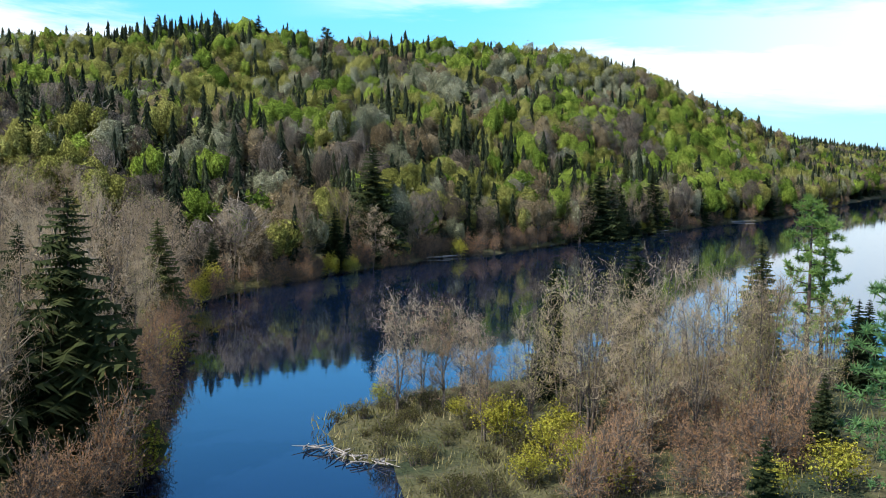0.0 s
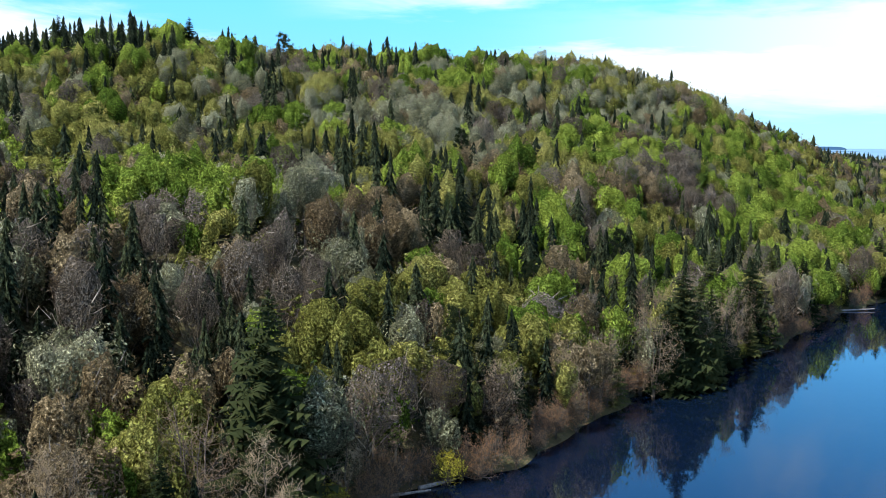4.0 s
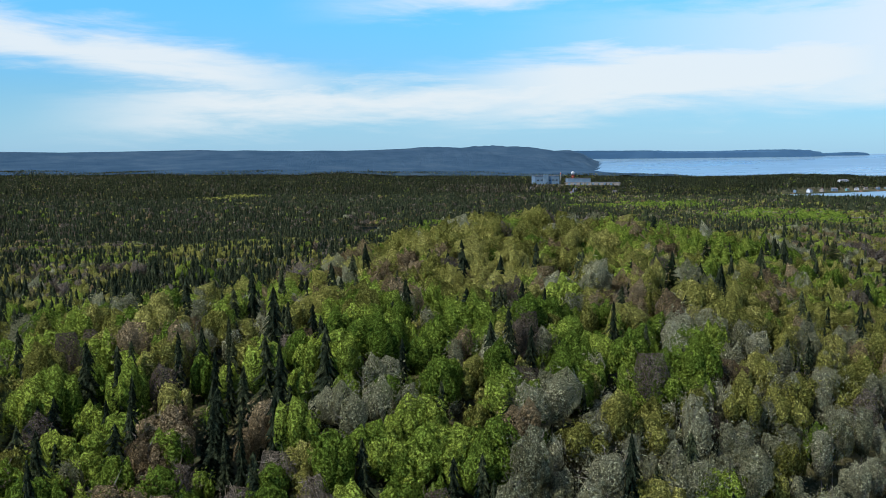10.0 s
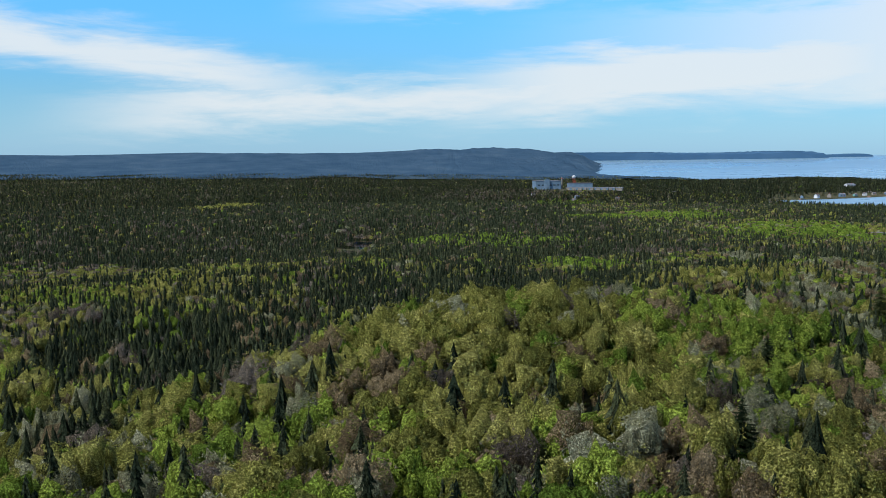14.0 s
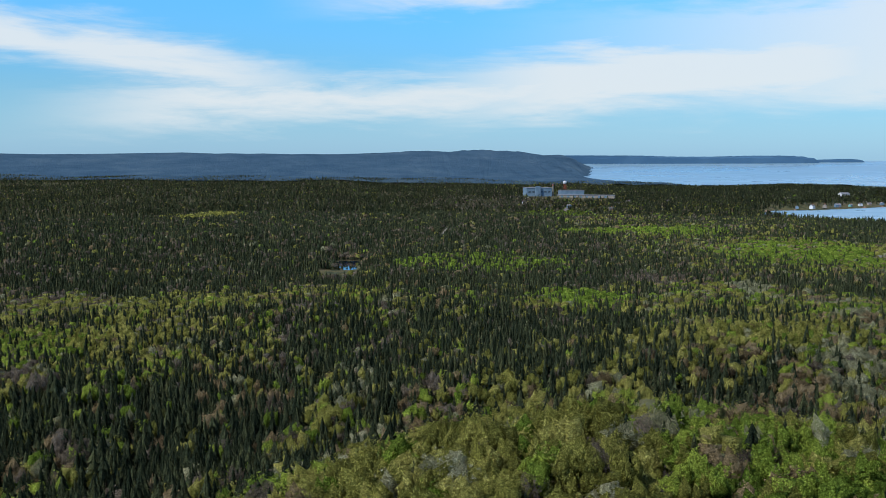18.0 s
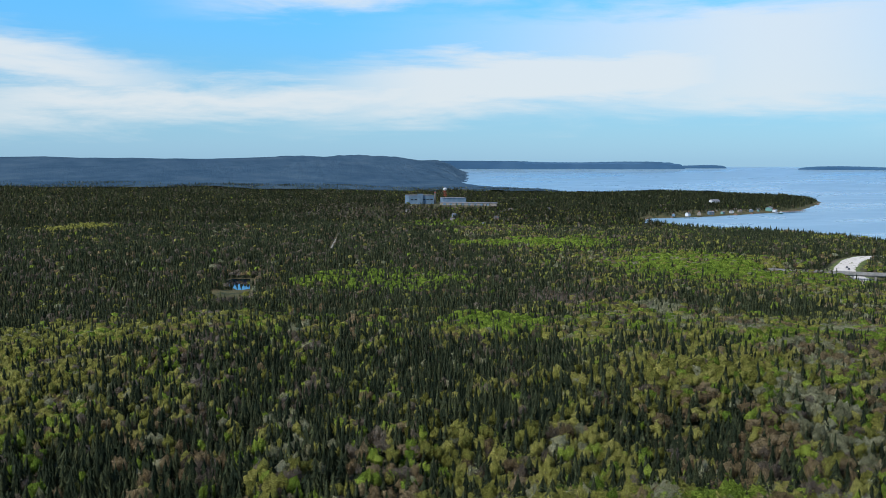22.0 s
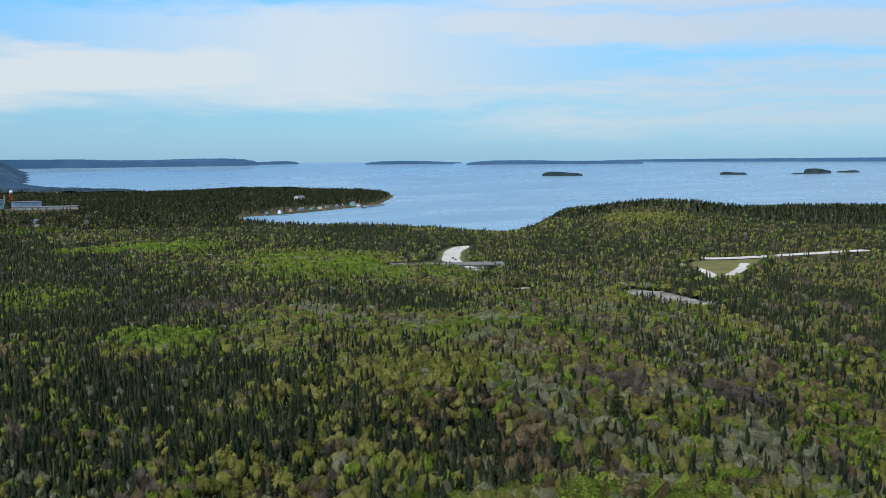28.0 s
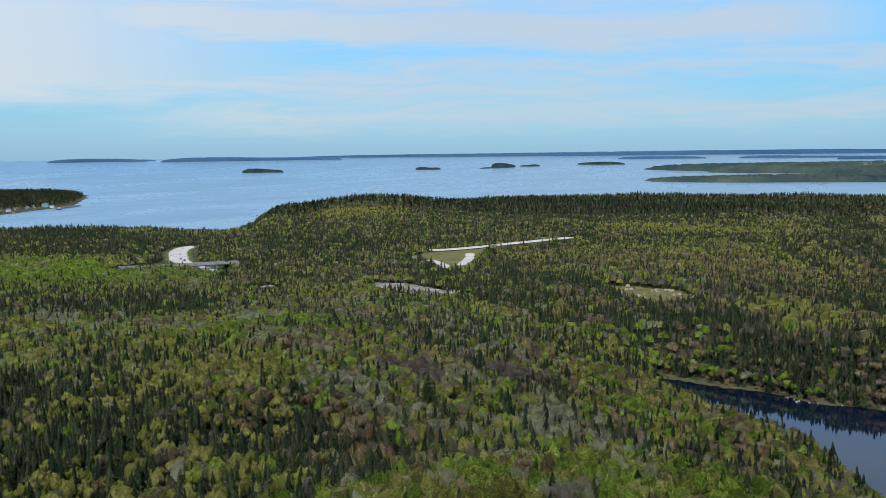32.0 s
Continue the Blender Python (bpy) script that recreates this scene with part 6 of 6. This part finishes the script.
def make_house(name, label, w_=11, d_=8, high=4.5, rise=3.0, wall_mat=None, roof_mat=None):
    ob = thing(name, label, "house", "houses along the shore")
    part("wall", gable_wall_tris(-w_ / 2, -d_ / 2, w_ / 2, d_ / 2, -1.0, high, rise), wall_mat or m_white, ob)
    part("roof", gable_tris(-w_ / 2, -d_ / 2, w_ / 2, d_ / 2, high, rise), roof_mat or m_roof, ob)
    part("chimney", box_tris(w_ * 0.2, -0.4, high + rise * 0.5, w_ * 0.2 + 0.8, 0.4, high + rise + 1.0), m_red, ob)
    for sgn in (-1, 1):
        for x_ in (-w_ * 0.3, 0.0, w_ * 0.3):
            part("window", box_tris(x_ - 0.6, sgn * d_ / 2 - 0.06, 1.2, x_ + 0.6, sgn * d_ / 2 + 0.06, 2.7), m_glass, ob)
    part("door", box_tris(w_ * 0.12, -d_ / 2 - 0.08, 0.0, w_ * 0.12 + 1.0, -d_ / 2 + 0.02, 2.1), m_red, ob)
    return ob


def set_down(ob, x_, y_, z_, turn_, fresh=True, size=1.0):
    px, py, pz = drawn_in(np.array(float(x_)), np.array(float(y_)), np.array(float(z_)))
    m = pose(float(px), float(py), float(pz), 0, 0, turn_) @ Matrix.Diagonal((size, size, size, 1))
    if not fresh:
        ob.matrix_basis = m
        return ob
    return copy_thing(ob, m)


homes = [make_house("house", "white wooden house with a dark pitched roof", 12, 8, 4.8, 3.2), make_house("house", "tan wooden house with a dark pitched roof", 11, 8, 4.2, 3.0, m_tan),
         make_house("house", "blue-grey wooden house with a pale metal roof", 13, 8, 4.5, 2.6, m_blue, m_rooflight), make_house("house", "small green shed with a pale roof", 9, 6, 3.2, 2.0, m_green, m_rooflight)]
spots = [(640, 1990), (672, 2018), (705, 2045), (735, 2062), (762, 2085), (790, 2112), (820, 2128), (842, 2146), (868, 2128), (800, 2158), (772, 2140), (742, 2110), (858, 2178), (700, 2090), (612, 1985), (880, 2160)]
for i, (x_, y_) in enumerate(spots):
    set_down(homes[i % 4], x_, y_, 3.0, r.uniform(0, 180), fresh=i > 3, size=0.8)
for i in range(26):
    f, g = r.uniform(), r.uniform(-1, 1)
    set_down(homes[r.randint(0, 2)], 4060 + 330 * f + 200 * g, 1950 - 1100 * f, 27 + 4 * r.uniform(), r.uniform(0, 180), size=1.0)
for x_, y_ in ((225, 1690), (262, 1800), (205, 1850), (300, 1960), (150, 2050), (340, 2080), (420, 2120), (190, 1760)):
    set_down(homes[r.randint(0, 4)], x_, y_, float(height(np.array([x_ * 1.0]), np.array([y_ * 1.0]))[0]) + 0.9, r.uniform(0, 180), size=0.8)
hall = make_house("fish_hall", "large white shed with a bright metal roof by the harbour", 30, 16, 7, 4, m_white, m_rooflight)
set_down(hall, 850, 2380, 9, 20, False, 0.7)
shed = make_house("harbour_shed", "long low blue-green shed on the wharf", 36, 12, 5, 2.2, m_green, m_rooflight)
set_down(shed, 880, 2178, 3, 60, False)
wharf = thing("wharf", "dark timber wharf on piles in the harbour", "wharf")
wharf.matrix_basis = pose(905, 2150, 0, 0, 0, 35)
part("deck", box_tris(-45, -6, 1.6, 60, 6, 2.2, 0.1), m_kelp, wharf)
for k in range(11):
    part("pile", tube([(-42 + 10 * k, -5, -2), (-42 + 10 * k, -5, 2.6)], [0.35, 0.3], 6), m_kelp, wharf)
boat = thing("fishing_boat", "white fishing boat with a green hull moored at the wharf", "boat")
boat.matrix_basis = pose(868, 2102, 0.1, 0, 0, 30)
hull = []
for a, b in ((-1, 1),):
    st = [(-7, 1.9), (-3, 2.3), (2, 2.2), (5.5, 1.3), (7.5, 0.1)]
    for (xa, wa), (xb, wb) in zip(st, st[1:]):
        for sgn in (-1, 1):
            hull += [((xa, sgn * wa, 1.5), (xb, sgn * wb, 1.7), (xb, sgn * wb * 0.5, -0.4)), ((xa, sgn * wa, 1.5), (xb, sgn * wb * 0.5, -0.4), (xa, sgn * wa * 0.5, -0.4))]
        hull += [((xa, -wa, 1.4), (xb, -wb, 1.5), (xb, wb, 1.5)), ((xa, -wa, 1.4), (xb, wb, 1.5), (xa, wa, 1.4))]
part("hull", hull, m_green, boat)
part("cabin", box_tris(-0.5, -1.4, 1.4, 3.4, 1.4, 4.2, 0.2), m_white, boat)
part("mast", tube([(-1, 0, 1.4), (-1, 0, 7.5)], [0.12, 0.06], 6), m_white, boat)

mill = thing("mill_hall", "tall blue-grey clad mill hall with flat roof", "factory")
mill.matrix_basis = pose(195, 2285, 11.5, 0, 0, 8)
part("wall", box_tris(-26, -16, -1, 26, 16, 17, 0.2), m_blue, mill)
part("roof", box_tris(-26.6, -16.6, 17, 26.6, 16.6, 17.8, 0.1), m_rooflight, mill)
for k in range(6):
    part("window", box_tris(-22 + 8 * k, -16.15, 8, -17 + 8 * k, -15.9, 10), m_glass, mill)
part("stair_tower", box_tris(-8, -20, -1, 2, -16, 20.5, 0.1), m_blue, mill)
mill2 = thing("mill_hall", "low mill building with a pale metal roof", "factory")
mill2.matrix_basis = pose(285, 2225, 11.5, 0, 0, -14)
part("wall", box_tris(-55, -14, -1, 55, 14, 4.6, 0.2), m_tan, mill2)
part("roof", box_tris(-55.8, -14.8, 4.6, 55.8, 14.8, 5.2, 0.1), m_rooflight, mill2)
for k in range(8):
    part("bay_door", box_tris(-48 + 12 * k, -14.12, 0, -43 + 12 * k, -13.9, 3.8), m_blue, mill2)
mill3 = thing("mill_hall", "blue-grey mill building with flat roof", "factory")
mill3.matrix_basis = pose(262, 2278, 11.5, 0, 0, 4)
part("wall", box_tris(-24, -12, -1, 24, 12, 12, 0.2), m_blue, mill3)
part("roof", box_tris(-24.6, -12.6, 12, 24.6, 12.6, 12.7, 0.1), m_rooflight, mill3)
stack = thing("mill_stack", "slim grey steel chimney stack of the mill", "chimney")
stack.matrix_basis = pose(228, 2300, 11.5)
part("pipe", tube([(0, 0, -1), (0, 0, 24), (0, 0, 25)], [1.4, 1.1, 1.15], 10), m_concrete, stack)
part("band", tube([(0, 0, 21), (0, 0, 23)], [1.25, 1.2], 10), m_red, stack)
tower = thing("water_tower", "white water tower on red lattice legs above the woods", "tower")
tower.matrix_basis = pose(300, 2700, 8) @ Matrix.Diagonal((0.7, 0.7, 0.85, 1))
part("tank", tube([(0, 0, 20), (0, 0, 21), (0, 0, 24), (0, 0, 27), (0, 0, 28.6), (0, 0, 29.2)], [2.0, 5.0, 6.6, 5.8, 3.4, 0.2], 14), m_white, tower)
for k in range(6):
    a = k * 1.0472
    part("leg", tube([(6.5 * math.cos(a), 6.5 * math.sin(a), -3), (4.8 * math.cos(a), 4.8 * math.sin(a), 22)], [0.26, 0.22], 6), m_red, tower)
part("riser", tube([(0, 0, -3), (0, 0, 21)], [0.5, 0.5], 8), m_red, tower)
for z_ in (6, 14):
    part("ring", tube([((6.3 - z_ * 0.07) * math.cos(k * 0.5236), (6.3 - z_ * 0.07) * math.sin(k * 0.5236), z_) for k in range(13)], [0.16] * 13, 4), m_red, tower)

car = thing("car", "dark car on the pale curving road", "car", "cars on the road")
part("body", box_tris(-2.1, -0.85, 0.35, 2.1, 0.85, 0.95, 0.12), m_carpaint, car)
part("cabin", box_tris(-1.2, -0.75, 0.95, 0.9, 0.75, 1.5, 0.15), m_glass, car)
for x_ in (-1.3, 1.3):
    for y_ in (-0.8, 0.8):
        part("wheel", tube([(x_, y_ - 0.1, 0.33), (x_, y_ + 0.1, 0.33)], [0.33, 0.33], 10) + tube([(x_, y_ - 0.1, 0.33), (x_, y_ - 0.12, 0.33)], [0.33, 0.01], 10) + tube([(x_, y_ + 0.1, 0.33), (x_, y_ + 0.12, 0.33)], [0.33, 0.01], 10), m_tyre, car)
car.matrix_basis = pose(438, 1098, 8.35, 0, 0, 55)
for x_, y_, z_, a in ((432, 1084, 8.35, 62), (520, 1191, 8.35, 170), (640, 914, 14.05, -8)):
    copy_thing(car, pose(x_, y_, z_, 0, 0, a))
